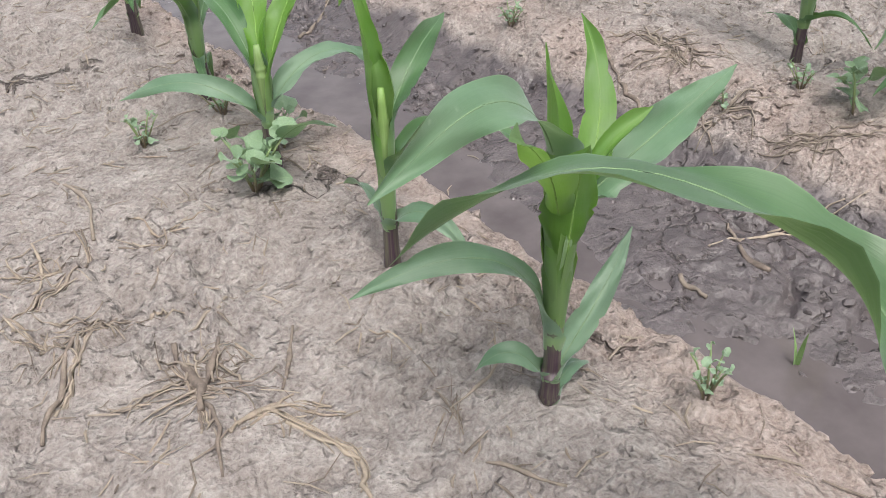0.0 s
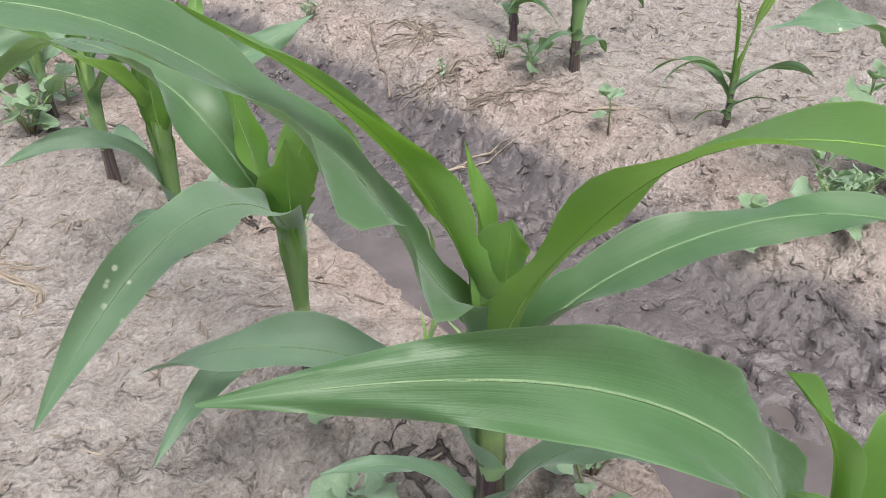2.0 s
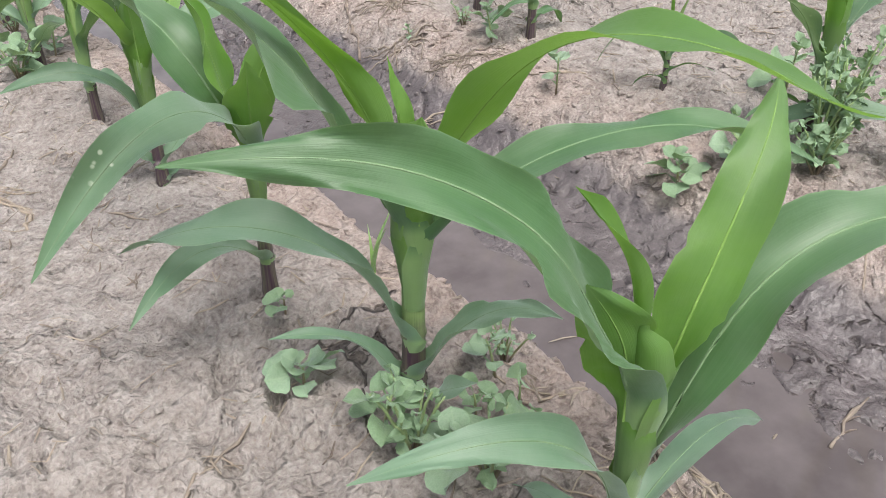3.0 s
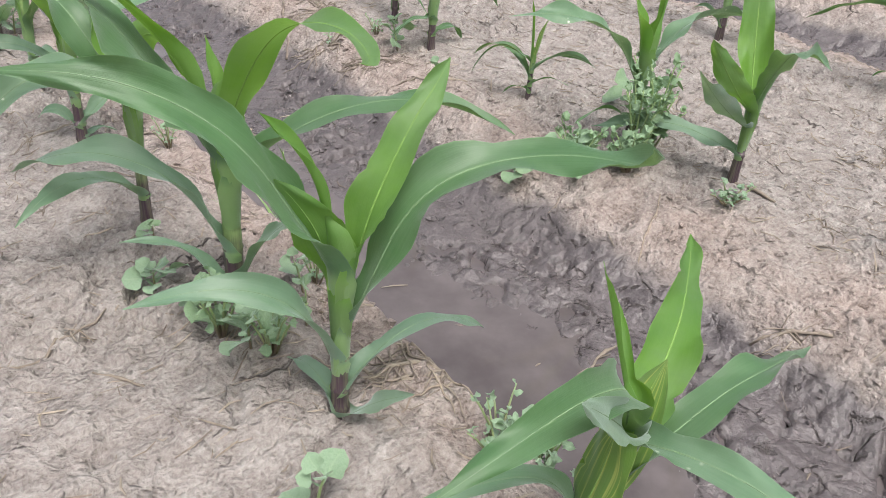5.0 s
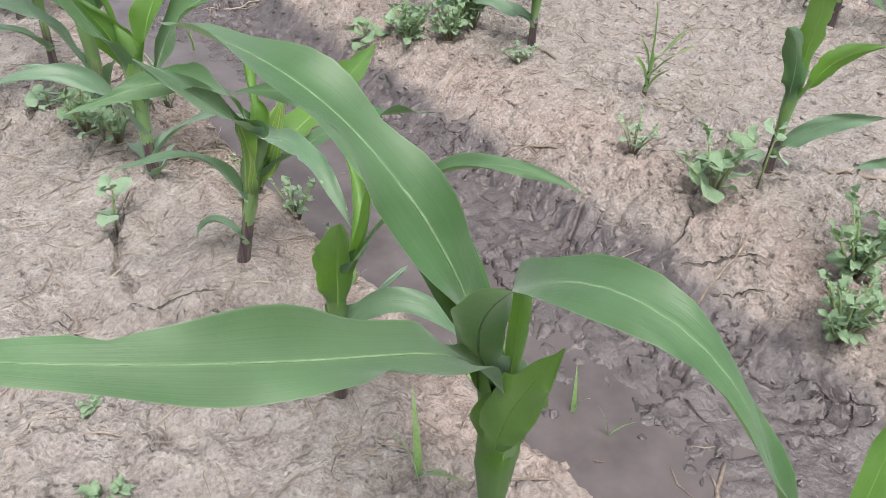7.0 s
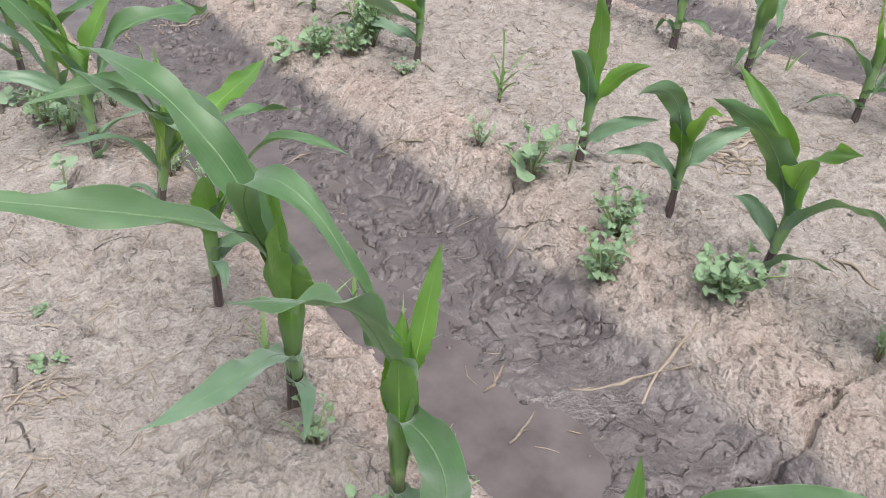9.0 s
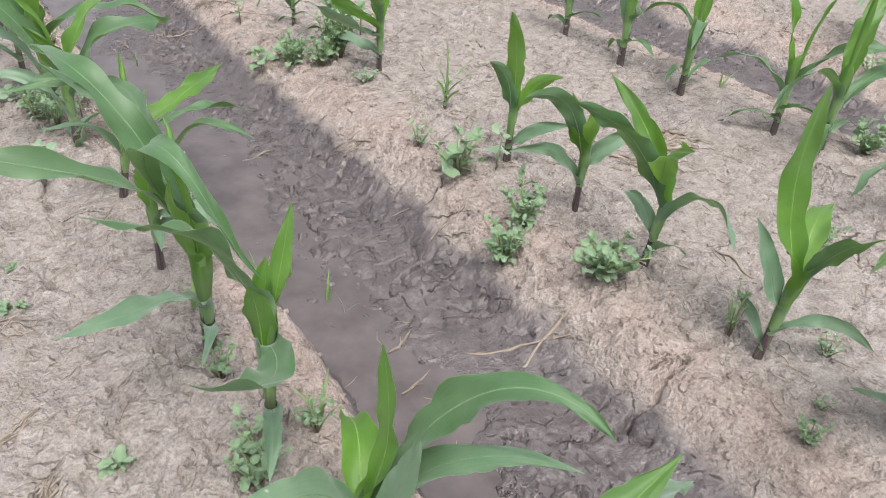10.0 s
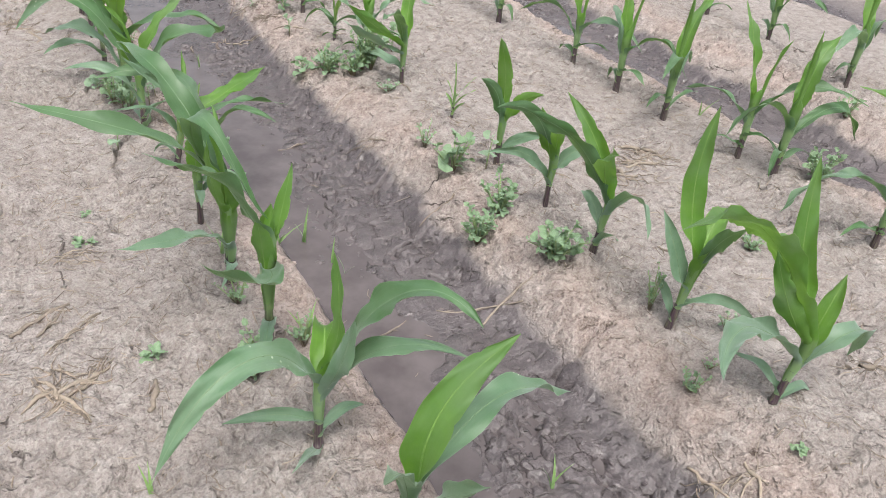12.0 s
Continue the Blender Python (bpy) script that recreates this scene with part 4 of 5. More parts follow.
ROUND = "low grey-green weed with rounded leaves on bare soil"
BUSHY = "bushy green weed clump with small oval leaves"
for i, (x, y, size, leaves, up) in enumerate(((0.236, 0.630, 0.085, 13, 0.5), (0.222, -0.064, 0.048, 9, 0.35), (0.234, -0.140, 0.050, 8, 0.55), (0.252, -0.194, 0.046, 8, 0.5), (0.287, -0.172, 0.036, 6, 0.6), (0.330, -0.146, 0.040, 6, 0.7),
                                             (0.307, -0.189, 0.040, 4, 0.8), (0.207, -0.368, 0.050, 6, 0.9), (0.800, -0.655, 0.112, 14, 0.6), (0.870, -0.668, 0.050, 5, 1.2),
                                             (0.815, 0.384, 0.062, 9, 0.6), (0.769, 0.212, 0.050, 6, 0.8), (0.721, -0.018, 0.060, 10, 0.4), (0.775, -0.055, 0.060, 9, 0.5),
                                             (0.990, 0.020, 0.070, 8, 0.7), (0.300, 0.700, 0.060, 8, 0.5), (0.252, 0.012, 0.035, 5, 0.4))):
    weed(x, y, size * 0.88, ROUND, "round", i % 2, int(leaves * 1.15), up, 400 + i)
for i, (x, y, size, leaves, up) in enumerate(((0.240, -0.165, 0.056, 10, 0.8), (0.262, -0.212, 0.056, 10, 0.6), (0.733, -0.872, 0.075, 30, 0.55), (0.798, -0.836, 0.075, 32, 0.65),
                                             (0.803, -1.006, 0.088, 34, 0.5), (0.868, -1.178, 0.040, 12, 1.3), (0.796, -1.348, 0.042, 16, 0.5), (0.857, -1.322, 0.028, 9, 0.4),
                                             (0.765, -0.075, 0.075, 30, 0.6), (0.815, -0.120, 0.070, 24, 0.6), (0.868, -0.108, 0.070, 34, 1.2), (0.846, -0.100, 0.070, 30, 1.0), (1.193, -1.101, 0.055, 14, 0.5),
                                             (1.560, -0.945, 0.090, 30, 0.5), (1.990, -0.700, 0.070, 16, 0.5), (0.264, -1.058, 0.070, 18, 0.4), (0.324, -1.066, 0.050, 12, 0.7), (0.272, -0.935, 0.050, 12, 0.7), (0.245, -1.088, 0.060, 16, 0.5))):
    weed(x, y, size * 1.1, BUSHY, "oval", 0, int(leaves * 2.5), up, 500 + i)
for i, (x, y, size, leaves, up) in enumerate(((0.801, -0.530, 0.062, 10, 0.6), (0.848, -0.250, 0.070, 12, 0.25), (0.191, 0.799, 0.045, 9, 0.6), (0.350, 0.214, 0.036, 8, 0.8), (0.341, -0.400, 0.045, 12, 0.7),
                                             (0.395, -0.400, 0.060, 16, 0.7), (0.356, -0.385, 0.050, 12, 0.6), (0.817, 0.450, 0.040, 8, 0.7), (0.757, 0.503, 0.028, 7, 0.6), (0.770, 0.888, 0.05, 10, 0.5), (0.949, -1.270, 0.042, 11, 0.5), (0.351, -0.131, 0.035, 9, 0.8), (0.277, 0.790, 0.05, 9, 0.5), (0.420, -0.427, 0.05, 10, 0.5))):
    weed(x, y, size, "pale small-leaved weed growing in crusted soil", "oval", 1, int(leaves * 1.5), up, 600 + i)
for i, (x, y, size) in enumerate(((0.138, -0.996, 0.050), (0.088, -0.690, 0.040), (0.115, -0.600, 0.026), (0.852, -1.495, 0.040), (0.108, -0.688, 0.030))):
    weed(x, y, size, "flat green rosette weed on dry soil", "oval", 0, 11, 0.12, 700 + i)
for i, (x, y, h, n, spread) in enumerate(((0.343, 0.021, 0.060, 4, 0.35), (0.335, -1.055, 0.060, 5, 0.5), (0.287, -0.800, 0.065, 4, 0.4), (0.084, -1.225, 0.06, 3, 0.2), (0.42, -0.686, 0.06, 3, 0.6),
                                          (0.497, -0.760, 0.055, 2, 0.2), (0.474, -0.677, 0.06, 3, 0.4), (0.505, -0.80, 0.05, 2, 0.3), (0.367, -0.573, 0.05, 3, 0.5), (0.394, 0.015, 0.05, 3, 0.5), (0.56, -1.36, 0.05, 3, 0.3), (0.52, 0.24, 0.05, 2, 0.3), (1.52, -0.62, 0.06, 3, 0.3))):
    grass_tuft(x, y, h, n, "thin upright grass seedling", 800 + i, spread)

maize(0.920, -0.436, "slender young grass plant standing on the far bed", [
    ("g", 0.016, 300, 62, 20, 0.045, 0.011, {}), ("g", 0.026, 120, 66, 25, 0.040, 0.009, {}), ("g", 0.036, 305, 55, 20, 0.070, 0.009, {}),
    ("g", 0.046, 130, 70, 18, 0.050, 0.010, {}), ("g", 0.054, 310, 58, 10, 0.075, 0.010, {}), ("g", 0.060, 120, 84, 5, 0.080, 0.009, {}),
], 77, 0.06, 0.0032, 0.0022, (0.05, 0.0), "weeds among the maize", "grass plant")


# ---- dry stalks, roots and clods on the soil ----
def dry_stick(x, y, heading, length, thick, bend, kind, seed):
    """A dead stalk or root lying on the ground, slightly sunk, split and fibrous at the ends."""
    rng = random.Random(seed)
    n = max(6, int(length / 0.012))
    thick = thick * (1.2 if kind == "r" else 0.95)
    ob = new("dry_stalk" if kind == "s" else "dry_root")
    bm = bmesh.new()
    pts, rad = [], []
    hx, hy = math.cos(radians(heading)), math.sin(radians(heading))
    for i in range(n + 1):
        t = i / n
        off = bend * length * 0.9 * t * (1 - t) + 0.02 * length * math.sin(7 * t + seed) + thick * 0.5 * rng.uniform(-1, 1)
        px, py = x + hx * length * t - hy * off, y + hy * length * t + hx * off
        pts.append(Vector((px - x, py - y, max(ground_z(px, py), WATER_Z) + thick * (0.28 + 0.3 * math.sin(5 * t + seed)))))
        rad.append(thick * 0.5 * (0.55 + 0.6 * math.sin(3.14 * (0.12 + 0.8 * t))) * rng.uniform(0.55, 1.35))
    base = pts[0].z
    pts = [p - Vector((0, 0, base)) for p in pts]
    tube(bm, pts, rad, 6)
    if length > 0.05:
        for q in range(2):
            i0 = rng.randrange(1, n - 2)
            side = rng.uniform(-1, 1)
            a = pts[i0]
            ln = length * rng.uniform(0.12, 0.3)
            end = a + Vector((hx * ln * 0.8 - hy * side * ln * 0.7, hy * ln * 0.8 + hx * side * ln * 0.7, 0.002))
            gz = max(ground_z(x + end.x, y + end.y), WATER_Z) - base + thick * 0.25
            end.z = gz
            tube(bm, [a, (a + end) / 2 + Vector((0, 0, thick * 0.3)), end], [thick * 0.28, thick * 0.24, thick * 0.1], 5)
    me = mesh_from(ob.name, bm, STRAW if kind == "s" else ROOTS)
    scene.collection.objects.unlink(ob)
    bpy.data.objects.remove(ob)
    ob = new("dry_stalk" if kind == "s" else "dry_root", me)
    ob.location = (x, y, base)
    return tagged(ob, "weathered straw-coloured stalk lying on the soil" if kind == "s" else "dark brittle dead root lying on the soil", "plant debris", "dry residue")


for i, stick in enumerate((
    (0.108, 0.478, 31, 0.072, 0.0021, 0.2, "r"),
    (0.172, 0.443, -124, 0.064, 0.0025, 0.1, "r"),
    (0.057, 0.539, -122, 0.113, 0.0031, -0.2, "r"),
    (0.1, 0.796, -91, 0.127, 0.0034, 0.3, "r"),
    (0.125, 0.681, -62, 0.049, 0.0024, 0.3, "s"),
    (0.148, 0.637, 7, 0.042, 0.0024, -0.1, "s"),
    (0.149, 0.638, -115, 0.077, 0.0023, 0.1, "s"),
    (0.212, 0.304, 17, 0.072, 0.0018, -0.2, "r"),
    (0.096, 0.479, -96, 0.078, 0.0043, 0.1, "r"),
    (0.126, 0.463, -129, 0.051, 0.0038, -0.2, "r"),
    (0.091, 0.412, -105, 0.066, 0.0034, 0.3, "r"),
    (0.092, 0.374, 13, 0.041, 0.0035, 0.2, "s"),
)):
    dry_stick(*stick, 900 + i)
for i, stick in enumerate((
    (0.099, 0.372, 15, 0.043, 0.0023, 0.1, "s"),
    (0.132, 0.383, -51, 0.045, 0.0018, -0.3, "s"),
    (0.128, 0.367, -66, 0.056, 0.0028, -0.2, "s"),
    (0.151, 0.316, -114, 0.036, 0.0032, -0.2, "s"),
    (0.141, 0.333, -45, 0.018, 0.0022, 0.2, "s"),
    (0.047, 0.686, -102, 0.087, 0.0037, 0.4, "s"),
    (0.002, 0.587, 12, 0.031, 0.0021, 0.2, "s"),
    (0.211, 0.412, -74, 0.048, 0.0019, 0.2, "s"),
    (0.093, 0.514, -16, 0.012, 0.0034, 0, "s"),
    (0.206, 0.262, -67, 0.051, 0.0021, 0.1, "r"),
    (-0.028, -0.887, 28, 0.091, 0.0051, 0.1, "r"),
    (0.005, -0.907, 53, 0.072, 0.0038, 0, "r"),
)):
    dry_stick(*stick, 920 + i)
for i, stick in enumerate((
    (-0.007, -0.987, -70, 0.063, 0.0057, 0.1, "s"),
    (-0.004, -1.016, -54, 0.088, 0.0045, -0.1, "s"),
    (-0.03, -1.053, 33, 0.053, 0.0045, 0, "s"),
    (0.009, -1.039, 32, 0.084, 0.0047, 0.1, "r"),
    (0.041, -1.024, -7, 0.037, 0.0047, 0.2, "s"),
    (0.726, -1.431, -87, 0.093, 0.0046, 0.3, "s"),
    (0.776, -1.474, -112, 0.064, 0.0057, 0.1, "s"),
    (1.205, -0.677, -35, 0.094, 0.0075, 0.3, "r"),
    (1.166, -0.756, -2, 0.105, 0.0055, -0.2, "r"),
    (1.19, -0.712, -79, 0.07, 0.0054, 0.5, "s"),
    (1.092, -0.725, -50, 0.109, 0.0059, 0.3, "r"),
    (1.054, -0.768, -42, 0.09, 0.0043, -0.2, "s"),
)):
    dry_stick(*stick, 940 + i)
for i, stick in enumerate((
    (1.135, -0.727, -94, 0.084, 0.0045, 0.6, "r"),
    (0.962, -0.694, -54, 0.089, 0.0043, 0.1, "r"),
    (1.095, -0.707, -83, 0.078, 0.0049, 0.2, "s"),
    (0.369, -0.255, -74, 0.082, 0.0037, 0.3, "s"),
    (0.366, -0.285, -44, 0.054, 0.0028, -0.2, "s"),
    (0.391, -0.262, -89, 0.09, 0.0028, 0.1, "s"),
    (0.39, -0.457, -90, 0.107, 0.0023, 0.1, "s"),
    (0.298, -0.274, -5, 0.087, 0.003, 0.2, "s"),
    (0.308, -0.24, -57, 0.07, 0.0022, -0.2, "s"),
    (0.331, -0.169, -25, 0.059, 0.0025, -0.1, "s"),
    (0.327, -0.144, -58, 0.053, 0.0019, 0.2, "s"),
    (0.554, -0.3, 6, 0.072, 0.003, 0, "r"),
)):
    dry_stick(*stick, 960 + i)
for i, stick in enumerate((
    (0.801, -0.186, -150, 0.11, 0.0027, 0, "s"),
    (0.681, -0.748, 10, 0.13, 0.003, 0.1, "s"),
    (0.844, -0.79, 16, 0.114, 0.0031, 0, "r"),
    (0.082, -0.1, 17, 0.097, 0.0023, -0.1, "r"),
    (0.141, -0.138, -57, 0.05, 0.0022, 0, "r"),
    (0.659, 0.365, -35, 0.07, 0.0035, 0.1, "s"),
    (0.593, 0.387, -29, 0.159, 0.0027, 0.05, "s"),
    (0.638, 0.398, -122, 0.037, 0.0037, 0, "r"),
    (0.602, 0.361, -94, 0.04, 0.0052, 0, "r"),
    (0.534, 0.374, -97, 0.036, 0.0042, 0, "r"),
    (0.6, -0.965, -31, 0.142, 0.0033, 0.1, "r"),
    (0.644, -1.03, 10, 0.117, 0.0032, 0.1, "r"),
)):
    dry_stick(*stick, 980 + i)
for i, stick in enumerate((
    (0.488, -0.986, 21, 0.063, 0.0031, 0, "r"),
    (0.514, -0.909, 25, 0.057, 0.0033, 0, "r"),
    (0.911, -0.437, -67, 0.076, 0.0034, 0.2, "r"),
    (0.706, -0.391, -54, 0.072, 0.0042, 0.4, "r"),
    (0.898, -0.219, -94, 0.064, 0.0034, 0.4, "r"),
    (0.786, 0.26, -50, 0.061, 0.0033, 0, "s"),
    (0.861, 0.198, -129, 0.074, 0.003, 0, "s"),
    (0.782, 0.727, -116, 0.181, 0.0041, 0.1, "r"),
    (0.586, 1.213, 38, 0.198, 0.005, 0, "r"),
    (0.746, 0.303, -52, 0.059, 0.0028, 0, "r"),
    (1.081, -1.398, -50, 0.055, 0.0055, 0.1, "r"),
    (1.021, -1.03, -86, 0.072, 0.0044, 0.1, "r"),
)):
    dry_stick(*stick, 1000 + i)
for i, stick in enumerate((
    (0.128, -1.061, -110, 0.051, 0.0069, 0, "r"),
)):
    dry_stick(*stick, 1020 + i)


def root_clump(x, y, size, strands, material, label, seed):
    """A tangle of dead fibrous roots half sunk in the soil."""
    rng = random.Random(seed)
    base = ground_z(x, y)
    clump = new("root_clump")
    clump.location = (x, y, base)
    tagged(clump, label, "plant debris", "dry residue")
    main = rng.uniform(0, 6.283)
    for i in range(strands):
        turn = main + rng.gauss(0, 0.55) + (3.14 if rng.random() < 0.3 else 0.0)
        length, curve = size * rng.uniform(0.4, 1.0), rng.uniform(-1.6, 1.6)
        along, aside = rng.uniform(-0.6, 0.4) * size, rng.gauss(0, 0.12) * size
        px, py = along * math.cos(main) - aside * math.sin(main), along * math.sin(main) + aside * math.cos(main)
        thick = size * rng.uniform(0.008, 0.024)
        bm = bmesh.new()
        pts = []
        for k in range(8):
            t = k / 7
            pts.append(Vector((px, py, ground_z(x + px, y + py) - base + thick * 0.2 + 0.07 * size * math.sin(3.14 * t) * rng.uniform(0.0, 1.0))))
            px, py, turn = px + math.cos(turn) * length / 7, py + math.sin(turn) * length / 7, turn + curve / 7 + rng.uniform(-0.25, 0.25)
        tube(bm, pts, [thick * (1.1 - 0.7 * k / 7) for k in range(8)], 5)
        part("root", bm, ROOTS if i % 2 else material, clump)
    return clump


DARK_TANGLE, PALE_TANGLE = "tangle of dark dead roots in the soil", "tangle of dry straw and roots on the soil"
for i, (x, y, size, n, pale) in enumerate((
    (0.093, 0.431, 0.055, 22, 0),
    (0.115, 0.449, 0.04, 16, 0),
    (0.019, 0.541, 0.05, 18, 1),
    (0.054, 0.537, 0.045, 14, 0),
    (0.038, 0.651, 0.05, 12, 1),
    (0.214, 0.306, 0.035, 12, 0),
    (0.019, -1.015, 0.07, 16, 1),
    (0.062, -0.999, 0.05, 14, 0),
    (0.040, -0.860, 0.05, 12, 0),
    (1.224, -0.743, 0.085, 26, 0),
    (1.270, -0.727, 0.07, 18, 1),
    (0.376, -0.304, 0.06, 22, 1),
    (0.340, -0.269, 0.06, 20, 1),
    (1.127, -0.779, 0.08, 20, 0),
    (0.719, -0.414, 0.05, 14, 0),
    (0.759, 0.381, 0.06, 18, 0),
    (0.825, 0.650, 0.08, 22, 0),
    (0.811, 0.618, 0.07, 20, 0),
    (0.741, 0.501, 0.07, 18, 0),
    (0.747, 0.390, 0.05, 14, 0),
    (0.907, -0.340, 0.04, 14, 0),
    (1.186, -0.277, 0.05, 16, 0),
    (1.104, -1.422, 0.06, 14, 0),
    (0.072, -0.728, 0.06, 12, 1),
    (0.739, -1.489, 0.07, 12, 1),
)):
    root_clump(x, y, size, n, STRAW if pale else ROOTS, PALE_TANGLE if pale else DARK_TANGLE, 1300 + i)


def straw_bundle(way, width, fibres, material, label, seed):
    """A split, flattened dead stalk: several long fibres side by side along a bent way, fraying at both ends."""
    rng = random.Random(seed)
    bundle = new("straw_bundle")
    x0, y0 = way[0]
    base = ground_z(x0, y0)
    bundle.location = (x0, y0, base)
    tagged(bundle, label, "plant debris", "dry residue")
    marks = np.linspace(0, len(way) - 1, 22)
    xs, ys = (np.interp(marks, range(len(way)), [p[c] for p in way]) for c in (0, 1))
    xs, ys = (np.convolve(np.pad(v, 2, mode="edge"), np.ones(5) / 5, "valid") for v in (xs, ys))
    dx, dy = np.gradient(xs), np.gradient(ys)
    size = np.hypot(dx, dy) + 1e-6
    for f in range(fibres):
        aside, thick = (f / max(fibres - 1, 1) - 0.5) * width, width / fibres * rng.uniform(0.5, 0.85)
        first, last = rng.randrange(0, 4), 22 - rng.randrange(0, 5)
        fray = [rng.uniform(-1.2, 1.2) * width for _ in (0, 1)]
        bm = bmesh.new()
        pts, radii = [], []
        for k in range(first, last):
            t = k / 21
            off = aside * (0.8 + 0.4 * math.sin(6 * t + seed)) + fray[0] * max(0.0, 0.22 - t) * 3 + fray[1] * max(0.0, t - 0.78) * 3 + rng.uniform(-0.1, 0.1) * width
            px, py = xs[k] - dy[k] / size[k] * off, ys[k] + dx[k] / size[k] * off
            pts.append(Vector((px - x0, py - y0, max(ground_z(px, py), WATER_Z) - base + thick * (0.35 + 0.5 * (f % 2)) + 0.0012 * math.sin(9 * t + f))))
            radii.append(thick * rng.uniform(0.75, 1.1))
        tube(bm, pts, radii, 5)
        part("fibre", bm, material if f % 3 else STRAW, bundle)
    return bundle


PALE_STRAW, DARK_STALK = "pale split dead stalk frayed into fibres on the soil", "dark flattened dead stalk pressed into the soil"
for i, (way, width, fibres, pale) in enumerate((
    (((0.135, 0.286), (0.150, 0.311), (0.146, 0.335), (0.131, 0.365), (0.119, 0.381), (0.096, 0.380)), 0.0062, 6, 1),
    (((0.162, 0.347), (0.144, 0.374), (0.123, 0.381), (0.097, 0.376)), 0.0042, 4, 1),
    (((0.097, 0.471), (0.094, 0.437), (0.086, 0.403), (0.078, 0.377)), 0.0090, 7, 0),
    (((0.061, 0.544), (0.041, 0.508), (0.022, 0.480), (0.003, 0.453)), 0.0075, 5, 0),
    (((0.089, 0.693), (0.089, 0.652), (0.063, 0.611), (0.037, 0.589), (0.009, 0.573)), 0.0060, 5, 0),
    (((0.084, -0.977), (0.055, -1.019), (0.021, -1.049), (-0.014, -1.075)), 0.0100, 5, 0),
    (((-0.011, -1.002), (0.006, -1.042), (0.030, -1.074), (0.047, -1.092)), 0.0080, 4, 0),
    (((0.094, -0.875), (0.064, -0.898), (0.031, -0.924), (0.007, -0.951)), 0.0075, 4, 0),
)):
    straw_bundle(way, width, fibres, STRAW if pale else ROOTS, PALE_STRAW if pale else DARK_STALK, 1400 + i)


def litter(name, label, count, seed, material, place, thick, lengths):
    """Many short straws strewn over the field, one mesh."""
    rng = random.Random(seed)
    verts, faces = [], []
    spots = []
    while len(spots) < count:
        spots.append(place(rng))
    xs, ys = np.array([p[0] for p in spots]), np.array([p[1] for p in spots])
    hs = np.array([rng.uniform(0, 6.28) for _ in spots])
    ls = np.array([rng.uniform(*lengths) for _ in spots])
    ends = [np.maximum(ground_shape(xs + np.cos(hs) * ls * t, ys + np.sin(hs) * ls * t)[0], WATER_Z) for t in (0, 0.5, 1)]
    for i in range(count):
        th = thick * rng.uniform(0.5, 1.4)
        c, s_ = math.cos(hs[i]), math.sin(hs[i])
        b = len(verts)
        kink = rng.uniform(-0.15, 0.15) * ls[i]
        for k, t in enumerate((0, 0.5, 1)):
            cx, cy = xs[i] + c * ls[i] * t - s_ * kink * (k == 1), ys[i] + s_ * ls[i] * t + c * kink * (k == 1)
            z = ends[k][i] + th * 0.25 + (th * rng.uniform(0, 1.2) if k != 1 else th * 0.3)
            r = th * (0.5 if k == 1 else 0.3)
            for q in range(4):
                u, v = r * math.cos(1.5708 * q), r * math.sin(1.5708 * q)
                verts.append((cx - s_ * u, cy + c * u, z + v))
        for k in range(2):
            for q in range(4):
                faces.append((b + 4 * k + q, b + 4 * k + (q + 1) % 4, b + 4 * k + 4 + (q + 1) % 4, b + 4 * k + 4 + q))
    me = bpy.data.meshes.new(name)
    me.from_pydata(verts, [], faces)
    me.materials.append(material)
    return tagged(new(name, me), label, "plant debris", kind="stuff")


def on_beds(rng):
    while True:
        x, y = rng.uniform(-0.1, 2.3), rng.uniform(-1.6, 1.6)
        u = (x + 0.10) % PERIOD - 0.10
        if not 0.37 < u < 0.80 or rng.random() < 0.05:
            return x, y


litter("straw_litter", "scattered dry straw bits and root fibres on the soil", 2600, 31, STRAW, on_beds, 0.0016, (0.006, 0.030))
litter("root_litter", "scattered dark root fragments on the soil", 4200, 32, ROOTS, on_beds, 0.0017, (0.006, 0.034))


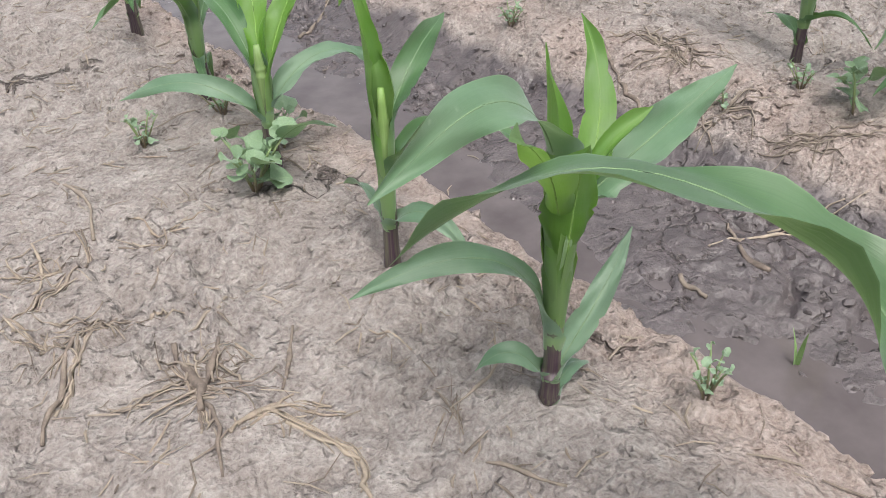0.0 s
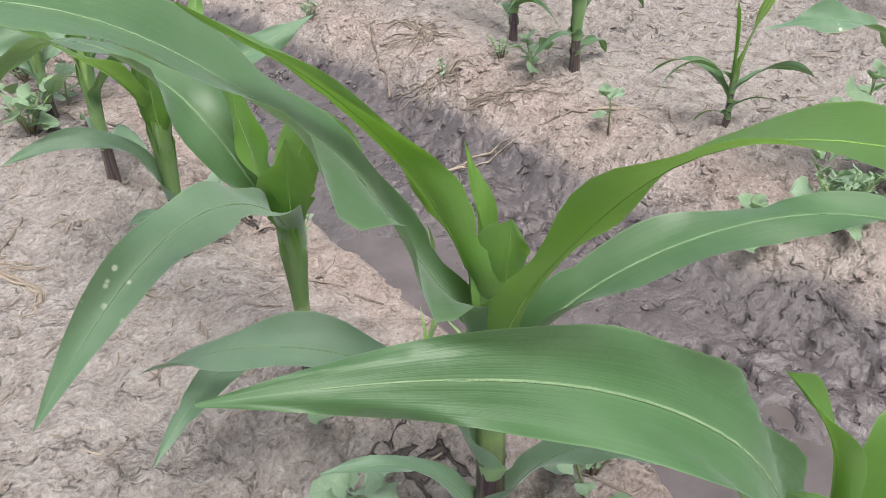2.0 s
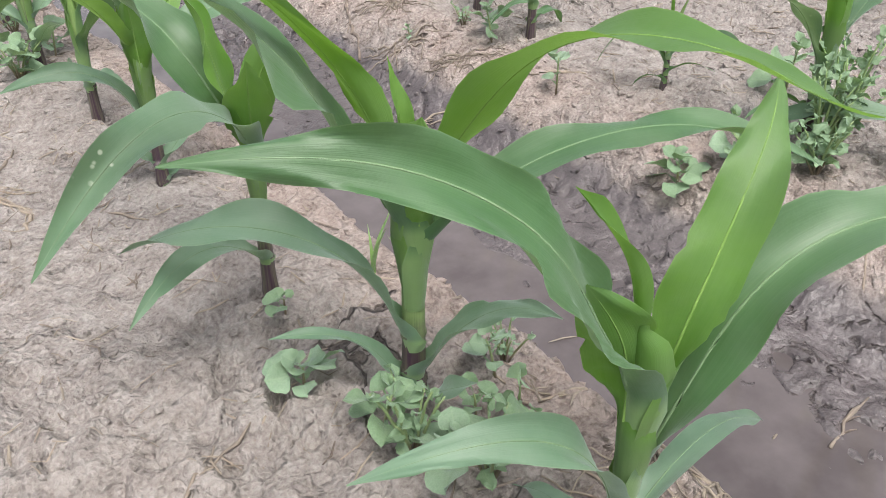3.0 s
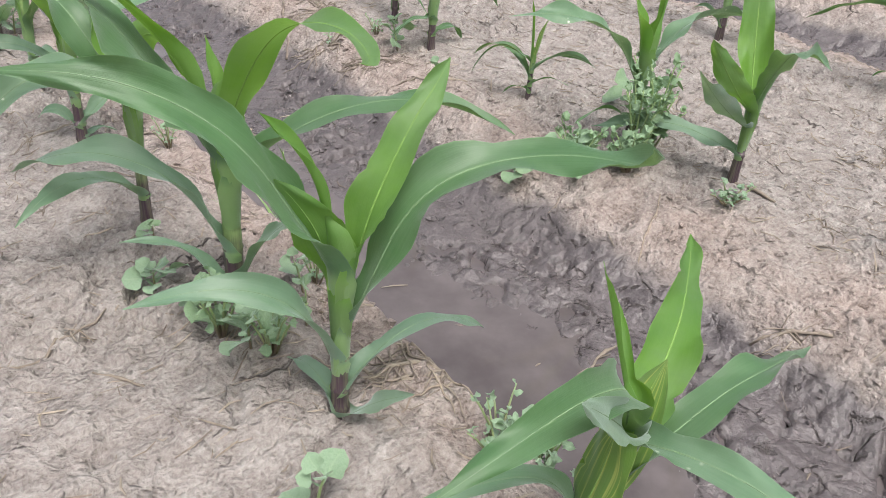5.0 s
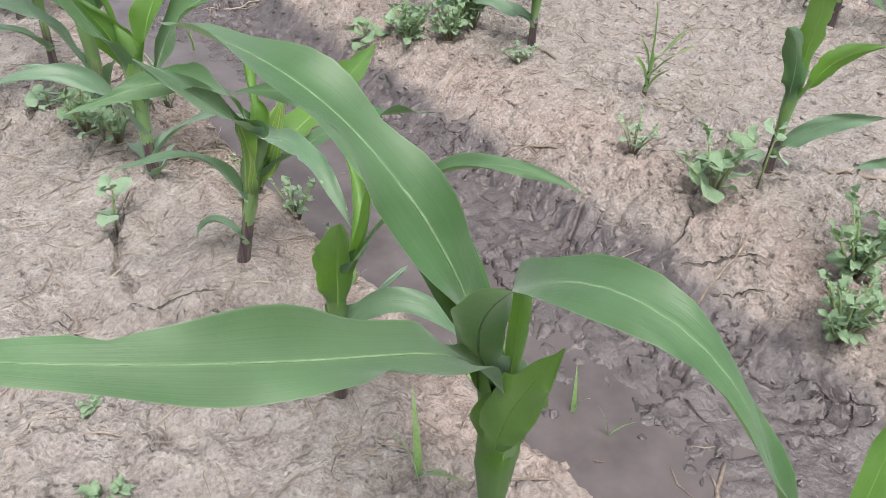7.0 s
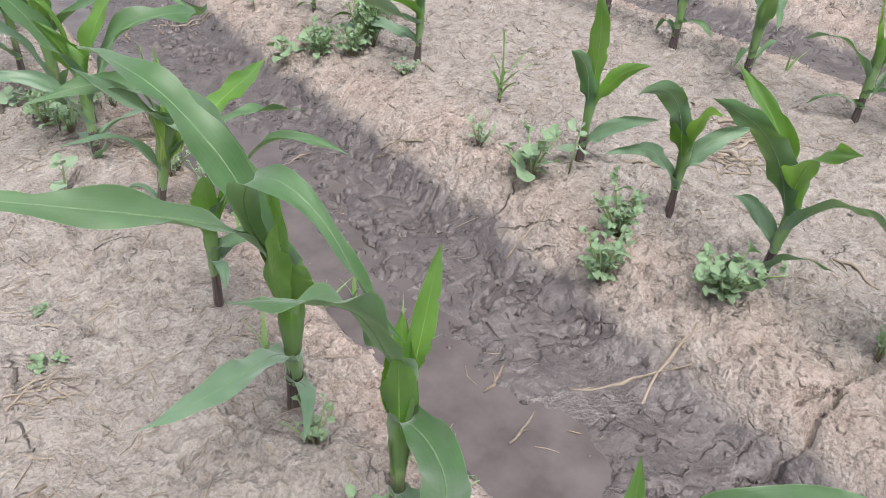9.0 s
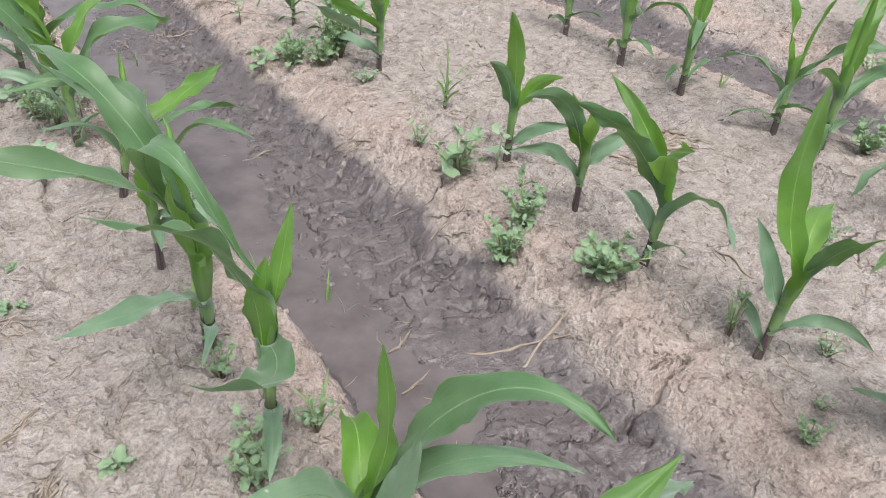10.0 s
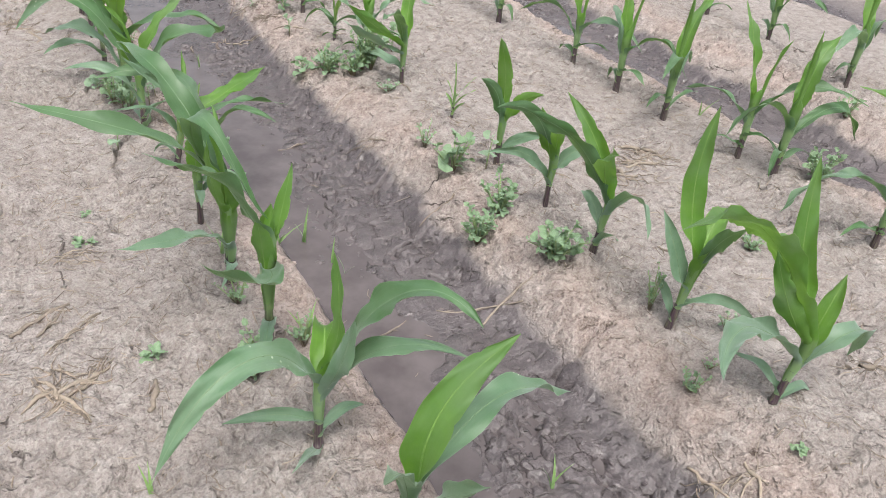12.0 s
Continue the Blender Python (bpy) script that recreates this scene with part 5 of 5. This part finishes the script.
def clods(name, label, count, seed, place, sizes):
    """Loose crumbs of soil resting on the ground, one mesh."""
    rng = np.random.RandomState(seed)
    r2 = random.Random(seed)
    phi = (1 + 5 ** 0.5) / 2
    ico = np.array([(-1, phi, 0), (1, phi, 0), (-1, -phi, 0), (1, -phi, 0), (0, -1, phi), (0, 1, phi), (0, -1, -phi), (0, 1, -phi), (phi, 0, -1), (phi, 0, 1), (-phi, 0, -1), (-phi, 0, 1)]) / 1.9
    tri = np.array([(0, 11, 5), (0, 5, 1), (0, 1, 7), (0, 7, 10), (0, 10, 11), (1, 5, 9), (5, 11, 4), (11, 10, 2), (10, 7, 6), (7, 1, 8),
                    (3, 9, 4), (3, 4, 2), (3, 2, 6), (3, 6, 8), (3, 8, 9), (4, 9, 5), (2, 4, 11), (6, 2, 10), (8, 6, 7), (9, 8, 1)])
    spots = np.array([place(r2) for _ in range(count)])
    z, wet, crust = ground_shape(spots[:, 0], spots[:, 1])
    size = sizes[0] + (sizes[1] - sizes[0]) * rng.rand(count) ** 3
    shape = ico[None] * (0.55 + 0.9 * rng.rand(count, 12, 1)) * (0.6 + 0.8 * rng.rand(count, 1, 3)) * size[:, None, None]
    turn = rng.rand(count) * 6.28
    c, s_ = np.cos(turn)[:, None], np.sin(turn)[:, None]
    shape = np.stack([shape[..., 0] * c - shape[..., 1] * s_, shape[..., 0] * s_ + shape[..., 1] * c, shape[..., 2] * 0.6], -1)
    co = shape + np.stack([spots[:, 0], spots[:, 1], z + size * 0.05], -1)[:, None]
    faces = (tri[None] + 12 * np.arange(count)[:, None, None]).reshape(-1, 3)
    me = bpy.data.meshes.new(name)
    me.from_pydata(co.reshape(-1, 3).tolist(), [], faces.tolist())
    for key, values in (("wet", wet), ("crust", crust)):
        me.attributes.new(key, "FLOAT", "POINT").data.foreach_set("value", np.repeat(values, 12).astype(np.float32))
    me.materials.append(SOIL)
    return tagged(new(name, me), label, "soil", kind="stuff")


def by_edges(rng):
    k = rng.choice((0, 0, 0, 1))
    u = rng.choice((rng.gauss(0.37, 0.025), rng.gauss(0.765, 0.04), rng.gauss(0.78, 0.05)))
    return k * PERIOD + u, rng.uniform(-1.6, 1.6)


clods("soil_crumbs", "loose dry soil crumbs scattered over the beds", 15000, 41, on_beds, (0.0011, 0.0054))


def in_mud(rng):
    return rng.choice((0, 0, 0, 1)) * PERIOD + rng.triangular(0.46, 0.74, 0.64), rng.uniform(-1.6, 1.6)


clods("mud_lumps", "small wet lumps of mud in the furrow", 1800, 43, in_mud, (0.0012, 0.006))
clods("edge_clods", "crumbling clods along the furrow edges", 3800, 42, by_edges, (0.0012, 0.0062))
